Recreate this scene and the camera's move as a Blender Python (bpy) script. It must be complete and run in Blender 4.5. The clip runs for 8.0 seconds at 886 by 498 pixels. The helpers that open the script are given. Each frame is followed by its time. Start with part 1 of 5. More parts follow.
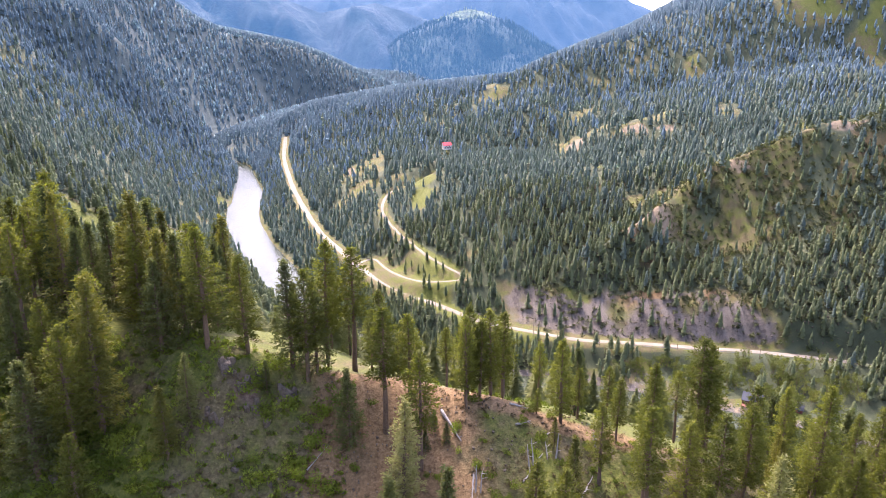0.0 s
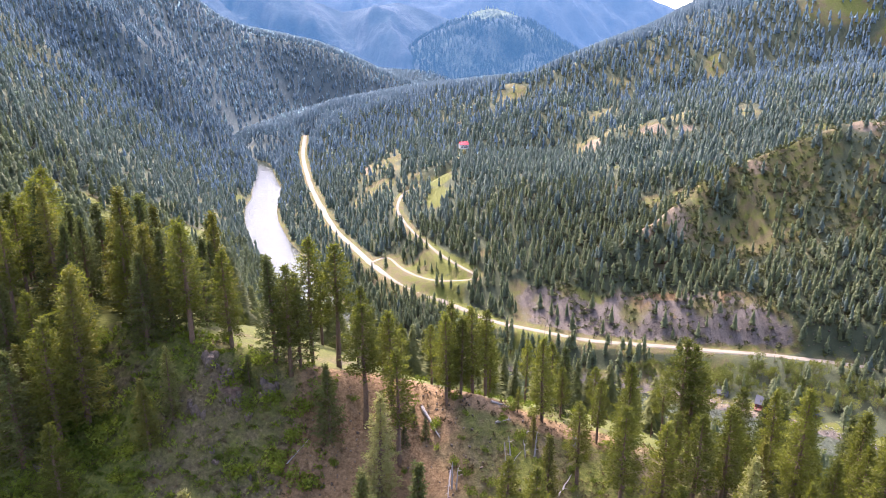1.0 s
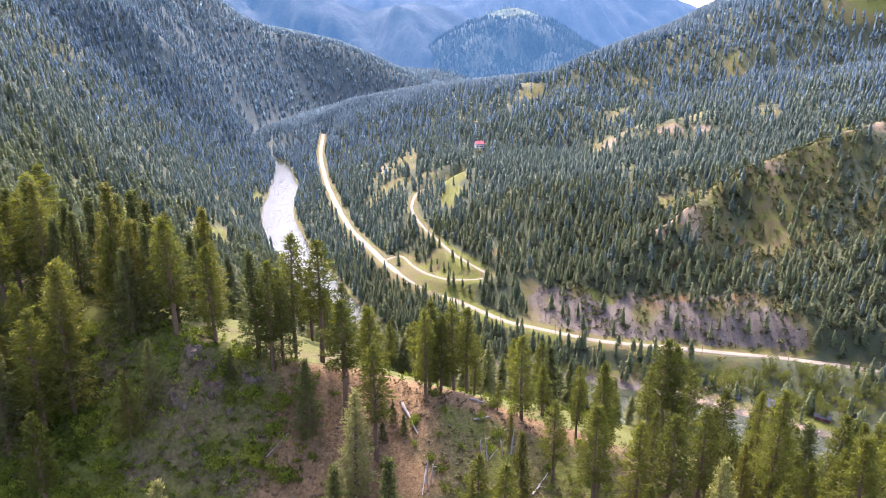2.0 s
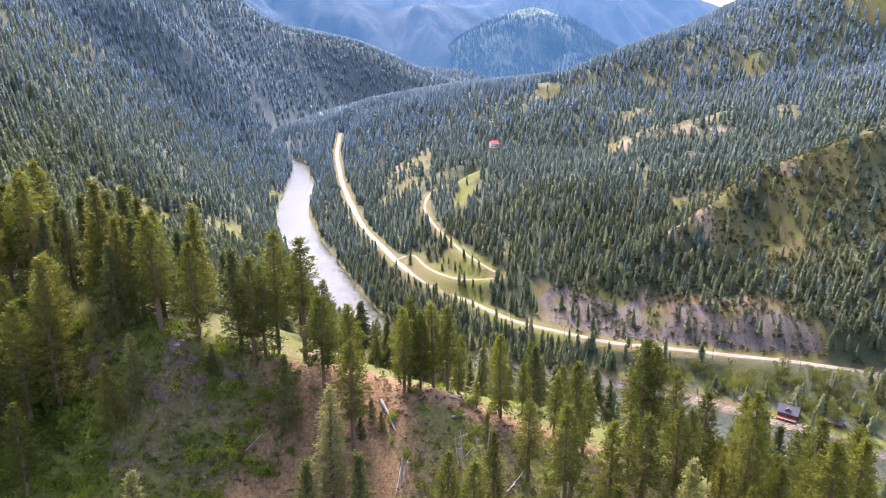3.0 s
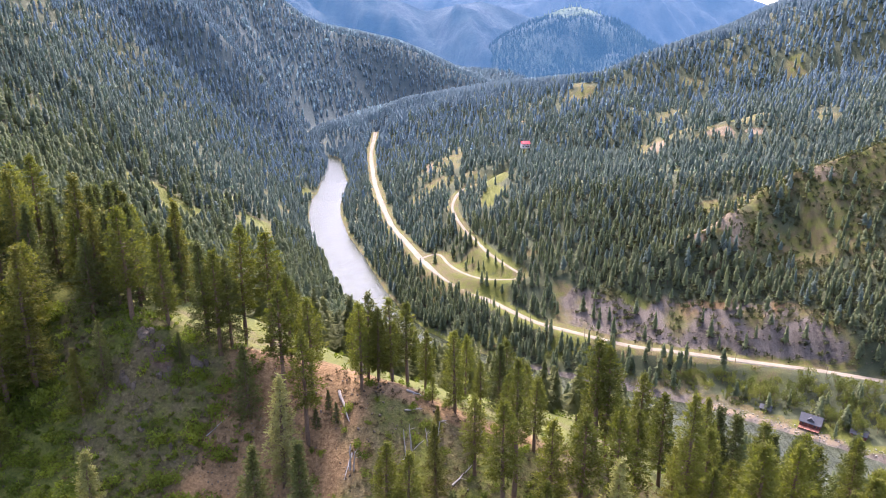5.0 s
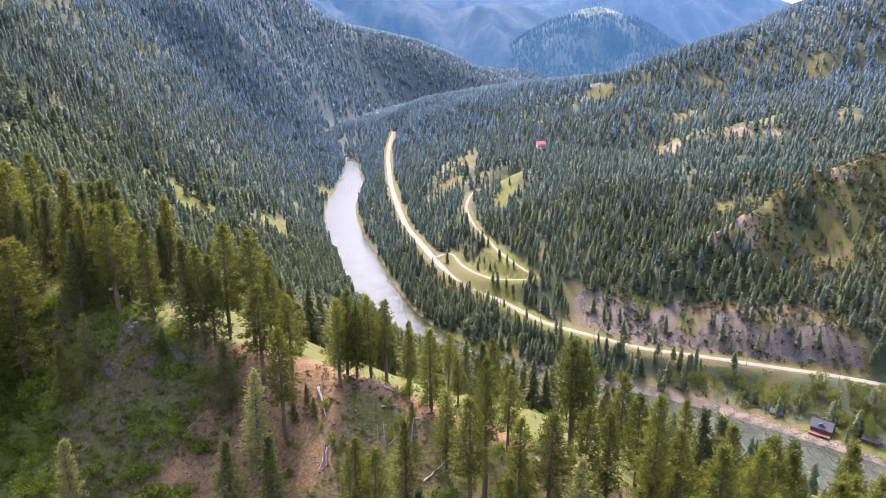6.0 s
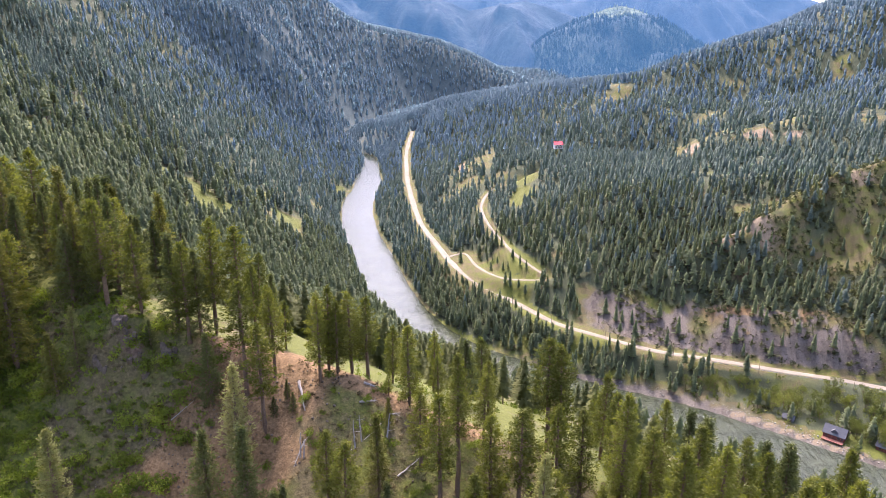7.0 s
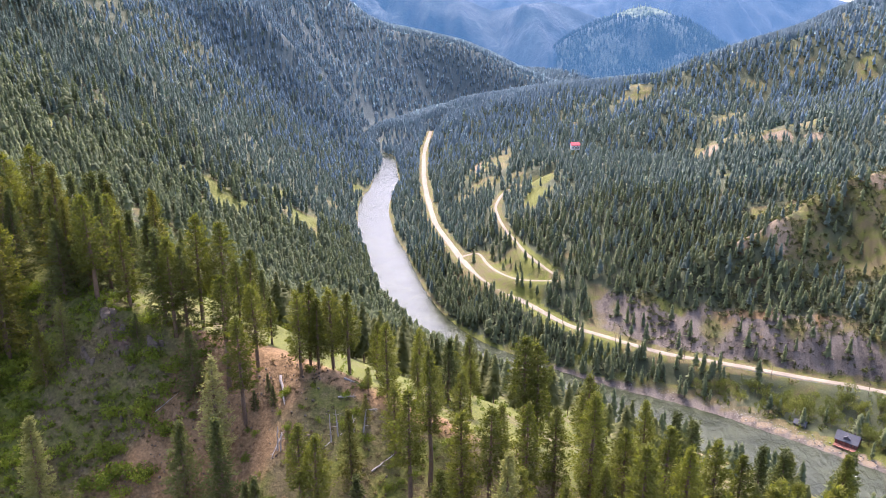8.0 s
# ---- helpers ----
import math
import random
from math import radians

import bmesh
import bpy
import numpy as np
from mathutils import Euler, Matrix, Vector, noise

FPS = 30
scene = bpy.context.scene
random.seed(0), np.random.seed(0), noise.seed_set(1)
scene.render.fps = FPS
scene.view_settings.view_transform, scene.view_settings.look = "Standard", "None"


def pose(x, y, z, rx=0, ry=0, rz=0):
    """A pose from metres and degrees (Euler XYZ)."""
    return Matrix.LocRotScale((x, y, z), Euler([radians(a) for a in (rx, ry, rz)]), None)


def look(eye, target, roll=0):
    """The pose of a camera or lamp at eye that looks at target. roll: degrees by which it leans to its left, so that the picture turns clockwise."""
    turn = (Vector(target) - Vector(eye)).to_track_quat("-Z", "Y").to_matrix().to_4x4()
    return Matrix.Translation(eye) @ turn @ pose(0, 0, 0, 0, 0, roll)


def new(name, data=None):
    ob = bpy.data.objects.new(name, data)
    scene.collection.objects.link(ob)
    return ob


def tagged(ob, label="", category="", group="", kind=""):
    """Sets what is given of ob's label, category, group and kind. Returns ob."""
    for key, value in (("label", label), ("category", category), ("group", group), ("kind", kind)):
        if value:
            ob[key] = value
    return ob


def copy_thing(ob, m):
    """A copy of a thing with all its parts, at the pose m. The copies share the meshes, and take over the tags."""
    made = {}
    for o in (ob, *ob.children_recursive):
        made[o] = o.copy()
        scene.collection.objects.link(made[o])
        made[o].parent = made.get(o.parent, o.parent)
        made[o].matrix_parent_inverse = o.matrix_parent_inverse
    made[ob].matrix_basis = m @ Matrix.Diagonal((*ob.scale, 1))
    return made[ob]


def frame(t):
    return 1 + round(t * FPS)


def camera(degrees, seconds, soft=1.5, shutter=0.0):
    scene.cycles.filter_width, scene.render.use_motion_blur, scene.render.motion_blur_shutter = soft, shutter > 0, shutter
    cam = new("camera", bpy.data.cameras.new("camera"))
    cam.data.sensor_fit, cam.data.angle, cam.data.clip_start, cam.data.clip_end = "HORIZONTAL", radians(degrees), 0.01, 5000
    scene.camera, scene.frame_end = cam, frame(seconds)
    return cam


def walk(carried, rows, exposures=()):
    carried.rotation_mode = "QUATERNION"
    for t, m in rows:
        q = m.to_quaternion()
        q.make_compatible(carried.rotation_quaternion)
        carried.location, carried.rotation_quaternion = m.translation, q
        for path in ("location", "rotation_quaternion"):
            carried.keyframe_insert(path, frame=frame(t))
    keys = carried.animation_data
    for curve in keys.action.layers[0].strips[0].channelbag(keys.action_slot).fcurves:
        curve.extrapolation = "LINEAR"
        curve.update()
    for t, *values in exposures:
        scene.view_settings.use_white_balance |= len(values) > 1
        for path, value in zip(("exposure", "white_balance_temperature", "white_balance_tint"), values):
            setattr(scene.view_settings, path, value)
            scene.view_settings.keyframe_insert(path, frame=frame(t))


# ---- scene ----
# ---------------------------------------------------------------- camera
cam = camera(66.0, 8.0, soft=0.8)
PATH = [
    (0.0, 0.00, 0.00, 219.81, 0.00, -17.02, 0.05),
    (0.5, 3.19, -0.31, 219.77, 0.92, -17.04, 0.04),
    (1.0, 6.34, -0.53, 219.72, 1.84, -17.07, 0.04),
    (1.5, 9.57, -0.80, 219.70, 2.74, -17.11, 0.04),
    (3.0, 19.21, -1.21, 219.62, 5.25, -17.15, 0.02),
    (3.5, 22.57, -1.39, 219.64, 6.13, -17.16, 0.02),
    (4.0, 26.04, -1.60, 219.70, 7.02, -17.17, 0.01),
    (4.5, 29.51, -1.68, 219.75, 7.91, -17.17, -0.01),
    (6.0, 40.45, -1.75, 220.10, 10.57, -17.20, -0.04),
    (6.5, 44.04, -1.58, 220.13, 11.53, -17.21, -0.06),
    (7.0, 47.69, -1.36, 220.10, 12.48, -17.21, -0.09),
    (7.5, 51.24, -1.07, 220.08, 13.42, -17.21, -0.14),
    (8.0, 54.88, -0.70, 220.10, 14.36, -17.21, -0.19),
]
walk(cam, [(t, pose(x, y, z, 90 + pitch, roll, yaw)) for t, x, y, z, yaw, pitch, roll in PATH],
     [(0.0, 3.04, 6450, 30), (8.0, 2.84, 6430, 28)])

# ---------------------------------------------------------------- world, sun, exposure
SUN_AZIMUTH, SUN_HEIGHT = -22.0, 55.0  # degrees to the right of +y, and above the horizon
world = bpy.data.worlds.new("sky")
scene.world = world
world.use_nodes = True
wn, wl = world.node_tree.nodes, world.node_tree.links
sky = wn.new("ShaderNodeTexSky")
sky.sky_type = "NISHITA"
sky.sun_disc = False
sky.sun_elevation, sky.sun_rotation = radians(SUN_HEIGHT), radians(SUN_AZIMUTH)
sky.air_density, sky.dust_density, sky.ozone_density = 0.8, 3.0, 0.6
wl.new(sky.outputs["Color"], wn["Background"].inputs["Color"])
wn["Background"].inputs["Strength"].default_value = 0.15
sun = new("sun", bpy.data.lights.new("sun", "SUN"))
sun.data.energy, sun.data.angle, sun.data.color = 1.35, radians(11), (1.0, 0.95, 0.86)
ax, ez = radians(SUN_AZIMUTH), radians(SUN_HEIGHT)
sun.matrix_world = look((0, 0, 900), (-math.sin(ax) * math.cos(ez), -math.cos(ax) * math.cos(ez), 900 - math.sin(ez)))

# ---------------------------------------------------------------- the lie of the land
RIVER = np.array([(420, -60), (370, 90), (300, 225), (232, 312), (182, 346), (125, 374), (84, 389), (40, 405), (-5, 424), (-45, 447),
                  (-82, 482), (-113, 529), (-155, 612), (-211, 726), (-253, 838), (-277, 950), (-318, 1090), (-352, 1170), (-428, 1252),
                  (-490, 1420), (-480, 1700), (-420, 1980), (-230, 2230), (-60, 2480), (200, 2800), (560, 3300), (900, 4700)], float)
RIVER_HALF = 20.5


def smooth_line(p, step):
    """A line through the points, rounded (Catmull-Rom) and cut into even steps."""
    p = np.asarray(p, float)
    q = np.vstack([2 * p[0] - p[1], p, 2 * p[-1] - p[-2]])
    out = []
    for i in range(1, len(q) - 2):
        n = max(2, int(np.linalg.norm(q[i + 1] - q[i]) / step))
        s = np.linspace(0, 1, n, endpoint=False)[:, None]
        out.append(0.5 * (2 * q[i] + (q[i + 1] - q[i - 1]) * s + (2 * q[i - 1] - 5 * q[i] + 4 * q[i + 1] - q[i + 2]) * s ** 2
                          + (3 * q[i] - q[i - 1] - 3 * q[i + 1] + q[i + 2]) * s ** 3))
    out.append(p[-1:])
    return np.vstack(out)


def near_line(x, y, line):
    """Distance to a line in plan, its side (+1: to the right of its way), and the place along it as a float index."""
    best = np.full(x.shape, 1e9)
    side = np.ones(x.shape)
    place = np.zeros(x.shape)
    for i in range(len(line) - 1):
        (ax_, ay_), (bx_, by_) = line[i][:2], line[i + 1][:2]
        ux, uy = bx_ - ax_, by_ - ay_
        s = np.clip(((x - ax_) * ux + (y - ay_) * uy) / (ux * ux + uy * uy), 0, 1)
        d = np.hypot(x - ax_ - s * ux, y - ay_ - s * uy)
        m = d < best
        best = np.where(m, d, best)
        side = np.where(m, np.sign(uy * (x - ax_) - ux * (y - ay_)), side)
        place = np.where(m, i + s, place)
    return best, side, place


def lattice(ix, iy, seed):
    n = (ix * 374761393 + iy * 668265263 + seed * 974711) & 0x7FFFFFFF
    n = ((n ^ (n >> 13)) * 1274126177) & 0x7FFFFFFF
    return ((n ^ (n >> 16)) & 0xFFFF) / 65535.0


def value_noise(x, y, seed):
    ix, iy = np.floor(x).astype(np.int64), np.floor(y).astype(np.int64)
    fx, fy = x - ix, y - iy
    fx, fy = fx * fx * fx * (fx * (fx * 6 - 15) + 10), fy * fy * fy * (fy * (fy * 6 - 15) + 10)
    a, b = lattice(ix, iy, seed), lattice(ix + 1, iy, seed)
    c, d = lattice(ix, iy + 1, seed), lattice(ix + 1, iy + 1, seed)
    return (a + (b - a) * fx) * (1 - fy) + (c + (d - c) * fx) * fy


def fbm(x, y, size, seed, octaves=4):
    """Layered noise about zero, within about one either way."""
    total, amp = 0.0, 1.0
    for k in range(octaves):
        total = total + amp * (2 * value_noise(x / size + 17.3 * k, y / size - 9.1 * k, seed + k) - 1)
        size, amp = size / 2.03, amp * 0.5
    return total


def smax(a, b, k):
    return 0.5 * (a + b + np.sqrt((a - b) ** 2 + k * k))


def smin(a, b, k):
    return 0.5 * (a + b - np.sqrt((a - b) ** 2 + k * k))


def step01(a, b, x):
    s = np.clip((x - a) / (b - a), 0, 1)
    return s * s * (3 - 2 * s)


RIVER_LINE = smooth_line(RIVER, 30)


def river_level(y):
    return 0.0161 * (np.clip(y, 200, 6000) - 330)


def river_near(x, y):
    """Distance to the river's middle (it narrows up-river), side and place."""
    d, side, place = near_line(x, y, RIVER_LINE)
    wider = 1 + 0.16 * step01(50, 115, x) * step01(460, 430, y)
    return d * (1 + 0.7 * step01(960, 1120, y)) / wider, side, place


# roads: x, y and height of the middle
MAIN_ROAD = smooth_line([(420, 330, 12), (300, 400, 14), (222, 424, 15.5), (178, 431, 16), (138, 436, 17), (97, 440, 18), (62, 453, 19), (30, 468, 19.5),
                         (2, 494, 20.5), (-22, 516, 21.5), (-50, 544, 23), (-72, 576, 24.5), (-98, 626, 26), (-130, 692, 27.5), (-166, 790, 30),
                         (-206, 912, 34), (-254, 1086, 40), (-273, 1180, 49), (-281, 1222, 55)], 6)
DRIVE = smooth_line([(-80, 588, 24.8), (-65, 601, 26), (-50, 571, 26.6), (-36, 549, 27.6), (-17, 529, 29.8), (4, 522, 32.6), (14, 521, 34.6), (15, 526, 36.6), (5, 537, 38.6), (-14, 564, 41), (-27, 592, 42.6), (-40, 616, 45), (-54, 652, 48.5), (-63, 685, 52.5), (-62, 725, 57), (-54, 741, 60.5), (-32, 746, 64.5), (-21, 750, 69), (-10, 757, 73.6)], 4)

# crests: x, y, height, fall on either side
SPUR = [(90, 500, 48), (130, 516, 70), (167, 532, 86), (198, 560, 105), (220, 578, 120), (248, 580, 128), (272, 582, 137), (305, 584, 149), (332, 586, 157), (370, 590, 161), (460, 640, 190), (900, 900, 330)]
KNOLLS = [(16, 1026, 130, 12), (214, 775, 60, 8), (96, 828, 60, -26), (6, 851, 60, -14)]


# bearing and rise of the hilltops up-river, on the left and the right side of the valley
SKYLINE_LEFT = ([-1.2, -0.64, -0.43, -0.376, -0.317, -0.2634, -0.2055, -0.165, -0.1236, -0.075, -0.03, 0.05, 0.9], [0.3, 0.16, 0.0535, 0.036, 0.017, 0.0075, -0.005, -0.0204, -0.0397, -0.0575, -0.068, -0.09, -0.09])
SKYLINE_RIGHT = ([-0.5, -0.262, -0.192, -0.132, -0.063, -0.01, 0.1, 0.14, 0.207, 0.257, 0.2986, 0.3245, 0.5, 0.9], [-0.13, -0.1193, -0.0874, -0.0764, -0.0644, -0.0582, -0.0475, -0.0283, -0.0014, 0.0161, 0.0381, 0.0514, 0.15, 0.33])


def roof(x, y, crest, fall):
    line = np.array(crest, float)
    d, side, place = near_line(x, y, line)
    return np.interp(place, np.arange(len(line)), line[:, 2]) - fall * d


def height(x, y, roads=True):
    """Height of the ground in metres at x, y (arrays)."""
    x, y = np.asarray(x, float), np.asarray(y, float)
    d, side, _ = river_near(x, y)
    d = d + fbm(x, y, 40, 5, 2) * 2.0 * step01(10, 30, d)
    bed = river_level(y)
    rough = fbm(x, y, 160, 11, 4)
    right = np.interp(d, [0, 10, 19, 22, 28, 42, 57, 74, 100, 190, 320, 500, 700, 1200, 2200, 4000],
                      [-2.6, -2.2, -0.6, 0.7, 3, 8, 15, 19, 36, 70, 104, 134, 164, 245, 430, 700])
    flat = np.interp(d, [0, 10, 19, 22, 28, 46, 56, 70, 78], [-2.6, -2.2, -0.6, 0.5, 1.8, 3.0, 8, 15, 19])
    k = step01(120, 160, x) * step01(80, 70, d)
    right = right * (1 - k) + flat * k
    steep = 0.578 + 0.19 * step01(420, 760, y) + 0.12 * step01(900, 1400, y)
    left = np.interp(d, [0, 10, 19, 22, 29], [-2.6, -2.2, -0.6, 0.7, 3.0]) + np.clip(d - 26, 0, None) * steep * np.interp(d, [0, 60, 400, 1200, 3000], [0.9, 1.0, 1.06, 0.75, 0.5])
    h = bed + np.where(side > 0, right, left)
    h = h + rough * np.clip((d - 60) / 300, 0, 1) * np.where(side > 0, 16, 22) * (0.12 + 0.88 * step01(260, 480, y))
    h = h + fbm(x, y, 34, 23, 3) * np.clip((d - 40) / 200, 0, 1) * 1.6
    h = np.where(y > 330, smax(h, roof(x, y, SPUR, 0.92) + fbm(x, y, 45, 31, 3) * 3, 6), h)
    face = step01(40, 90, x) * step01(420, 455, y) * step01(640, 560, y) * step01(74, 90, d) * (side > 0)
    h = h - face * np.abs(fbm(x + 0.2 * y, y * 0.25, 26, 37, 3)) * 7
    for kx, ky, r, up in KNOLLS:
        h = h + up * np.exp(-((x - kx) ** 2 + (y - ky) ** 2) / (r * r)) * np.where(side > 0, 1, 0)
    # hills up-river end in the skylines seen from the flight's stretch of the valley
    bearing = x / np.clip(y, 300, None)
    top = 220 + y * np.where(side > 0, np.interp(bearing, *SKYLINE_RIGHT), np.interp(bearing, *SKYLINE_LEFT)) - 9
    top = top - 260 * step01(2750, 3500, y)
    top = np.maximum(top, bed + 2 + 0.12 * np.minimum(d, 400))
    k = np.where(side > 0, step01(820, 1120, y), step01(1700, 2000, y))
    h = np.where(k > 0, h * (1 - k) + k * smin(h, top, 10), h)
    rise = np.where((side > 0) & (y > 1450), np.clip(top - h, 0, None) * step01(1450, 2050, y) * step01(0.02, 0.14, bearing), 0)
    rise = np.where((side < 0) & (y > 2000), np.clip(top - h, 0, None) * step01(2000, 2500, y), rise)
    h = h + rise * step01(3000, 2500, y)
    # the hollow under the camera cuts the left bank's hillside off along a crest
    edge = np.interp(x, [-100, -77, -35, -20, -6, 8, 25, 60, 120], [118, 113, 101, 104, 104, 99, 98, 100, 110]) + 1.2 * fbm(x, y * 0.3, 14, 41, 2)
    crest = np.interp(x, [-140, -100, -77, -35, -20, -6, 8, 15, 25, 43, 60, 120, 200], [205, 192, 183, 174.5, 170, 164.5, 161.5, 159.5, 157, 152, 146, 122, 90])
    fall = np.interp(x, [-100, -60, -42, -30, -16, -4, 8, 60], [0.75, 0.95, 1.25, 1.3, 1.05, 0.8, 0.55, 0.42])
    drop = edge - y
    hollow = crest - np.where(drop > 0, fall * np.minimum(drop, 14) + np.interp(x, [15, 55], [0.7, 0.42]) * np.clip(drop - 14, 0, None), 0.35 * drop)
    hollow = smax(hollow, 70 + 0.5 * (-y - 60), 30)
    h = h + np.interp(x, [-110, -60, -36, -15, 0, 30, 60], [3, 6, 7, 4.5, 2.8, 1.5, 0]) * np.exp(-((y - 127) / 22) ** 2)
    near = step01(300, 200, y) * step01(420, 300, x)
    h = np.where(near > 0, h * (1 - near) + near * smin(h, hollow + fbm(x, y, 9, 43, 3) * 0.7, 3.0), h)
    if roads:
        for line, half in ((MAIN_ROAD, 5.5), (DRIVE, 3.2)):
            m = (x > line[:, 0].min() - 40) & (x < line[:, 0].max() + 40) & (y > line[:, 1].min() - 40) & (y < line[:, 1].max() + 40)
            if not m.any():
                continue
            rd, _, place = near_line(x[m], y[m], line)
            z = np.interp(place, np.arange(len(line)), line[:, 2])
            reach = 11 + 22 * step01(1040, 1160, y[m])
            k = step01(0, 1, np.clip((half + reach - rd) / reach, 0, 1))
            h[m] = h[m] * (1 - k) + z * k
    return h

# ---------------------------------------------------------------- materials
def material(name, rough=0.9):
    m = bpy.data.materials.new(name)
    m.use_nodes = True
    n, l = m.node_tree.nodes, m.node_tree.links
    b = n["Principled BSDF"]
    b.inputs["Roughness"].default_value = rough
    b.inputs["Specular IOR Level"].default_value = 0.25
    return m, n, l, b


def noise_node(n, l, scale, detail=4.0, rough=0.6, coord=None):
    tex = n.new("ShaderNodeTexNoise")
    tex.inputs["Scale"].default_value, tex.inputs["Detail"].default_value, tex.inputs["Roughness"].default_value = scale, detail, rough
    if coord is not None:
        l.new(coord, tex.inputs["Vector"])
    return tex.outputs["Fac"]


def ramp(n, l, fac, stops):
    r = n.new("ShaderNodeValToRGB")
    e = r.color_ramp.elements
    while len(e) < len(stops):
        e.new(0.5)
    for k, (at, col) in zip(e, stops):
        k.position, k.color = at, (*col, 1)
    l.new(fac, r.inputs["Fac"])
    return r.outputs["Color"]


def mix(n, l, fac, a, b, kind="MIX"):
    m = n.new("ShaderNodeMix")
    m.data_type, m.blend_type = "RGBA", kind
    for value, sock in ((fac, m.inputs["Factor"]), (a, m.inputs["A"]), (b, m.inputs["B"])):
        if isinstance(value, (int, float)):
            sock.default_value = value
        elif isinstance(value, tuple):
            sock.default_value = (*value, 1)
        else:
            l.new(value, sock)
    # the colour sockets of this node share their names with the float ones
    for value, at in ((a, 6), (b, 7)):
        if isinstance(value, tuple):
            m.inputs[at].default_value = (*value, 1)
        else:
            l.new(value, m.inputs[at])
    return m.outputs[2]


def calc(n, l, kind, a, b):
    m = n.new("ShaderNodeMath")
    m.operation = kind
    for k, v in enumerate((a, b)):
        if isinstance(v, (int, float)):
            m.inputs[k].default_value = v
        else:
            l.new(v, m.inputs[k])
    return m.outputs[0]


def attribute(n, name):
    a = n.new("ShaderNodeAttribute")
    a.attribute_name = name
    return a.outputs["Fac"]


def bump(n, l, b, fac, strength, distance):
    k = n.new("ShaderNodeBump")
    k.inputs["Strength"].default_value, k.inputs["Distance"].default_value = strength, distance
    l.new(fac, k.inputs["Height"])
    l.new(k.outputs["Normal"], b.inputs["Normal"])


def place_node(n):
    return n.new("ShaderNodeNewGeometry").outputs["Position"]


def ground_material():
    m, n, l, b = material("hillside_ground", 0.95)
    p = place_node(n)
    fine, mid, wide = noise_node(n, l, 1.6, 6, 0.7, p), noise_node(n, l, 0.16, 5, 0.65, p), noise_node(n, l, 0.02, 4, 0.6, p)
    litter = ramp(n, l, fine, [(0.3, (0.036, 0.029, 0.012)), (0.55, (0.092, 0.074, 0.033)), (0.75, (0.180, 0.150, 0.080))])
    # floor between trees, darkened in its colour to read as shade
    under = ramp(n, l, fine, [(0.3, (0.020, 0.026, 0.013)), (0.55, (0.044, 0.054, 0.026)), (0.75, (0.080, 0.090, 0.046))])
    grass = ramp(n, l, fine, [(0.3, (0.031, 0.040, 0.006)), (0.52, (0.077, 0.087, 0.013)), (0.75, (0.143, 0.134, 0.034))])
    dirt = ramp(n, l, fine, [(0.3, (0.066, 0.040, 0.018)), (0.5, (0.142, 0.089, 0.041)), (0.78, (0.250, 0.172, 0.090))])
    scree = ramp(n, l, fine, [(0.28, (0.034, 0.028, 0.022)), (0.48, (0.090, 0.076, 0.062)), (0.72, (0.190, 0.164, 0.134))])
    fall_line = n.new("ShaderNodeMapping")
    fall_line.inputs["Scale"].default_value = (0.22, 0.035, 0.03)
    l.new(p, fall_line.inputs["Vector"])
    chute = noise_node(n, l, 1.0, 5, 0.65, fall_line.outputs["Vector"])
    bed = ramp(n, l, noise_node(n, l, 0.45, 6, 0.8, p), [(0.36, (0.022, 0.018, 0.014)), (0.5, (0.066, 0.055, 0.045)), (0.7, (0.145, 0.124, 0.102))])
    scree = mix(n, l, ramp(n, l, chute, [(0.44, (0, 0, 0)), (0.56, (1, 1, 1))]), bed, scree)
    # far forest floor tinted blue-grey, haze put into its colour
    hazed_floor = ramp(n, l, fine, [(0.3, (0.030, 0.044, 0.042)), (0.55, (0.055, 0.078, 0.074)), (0.75, (0.085, 0.112, 0.102))])
    cliff = ramp(n, l, noise_node(n, l, 0.9, 6, 0.75, p), [(0.3, (0.037, 0.024, 0.017)), (0.5, (0.107, 0.070, 0.048)), (0.72, (0.203, 0.143, 0.107))])
    earth = ramp(n, l, fine, [(0.3, (0.080, 0.060, 0.036)), (0.5, (0.150, 0.116, 0.074)), (0.75, (0.24, 0.195, 0.132))])
    col = mix(n, l, ramp(n, l, mid, [(0.42, (0, 0, 0)), (0.62, (1, 1, 1))]), litter, grass)
    for name, layer, soft in (("grass", grass, 0.35), ("dirt", dirt, 0.3), ("scree", scree, 0.3), ("shade_and_brush", under, 0.15), ("hazed_floor", hazed_floor, 0.15), ("rock", cliff, 0.3), ("bare", earth, 0.3)):
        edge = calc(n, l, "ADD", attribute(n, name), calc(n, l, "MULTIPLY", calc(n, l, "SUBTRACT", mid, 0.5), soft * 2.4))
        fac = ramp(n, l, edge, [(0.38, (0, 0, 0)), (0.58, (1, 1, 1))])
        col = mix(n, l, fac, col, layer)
    col = mix(n, l, calc(n, l, "MULTIPLY", wide, 0.55), col, mix(n, l, 1.0, col, (0.72, 0.70, 0.66), "MULTIPLY"))
    l.new(col, b.inputs["Base Color"])
    bump(n, l, b, calc(n, l, "ADD", fine, mid), 0.7, 0.5)
    return m


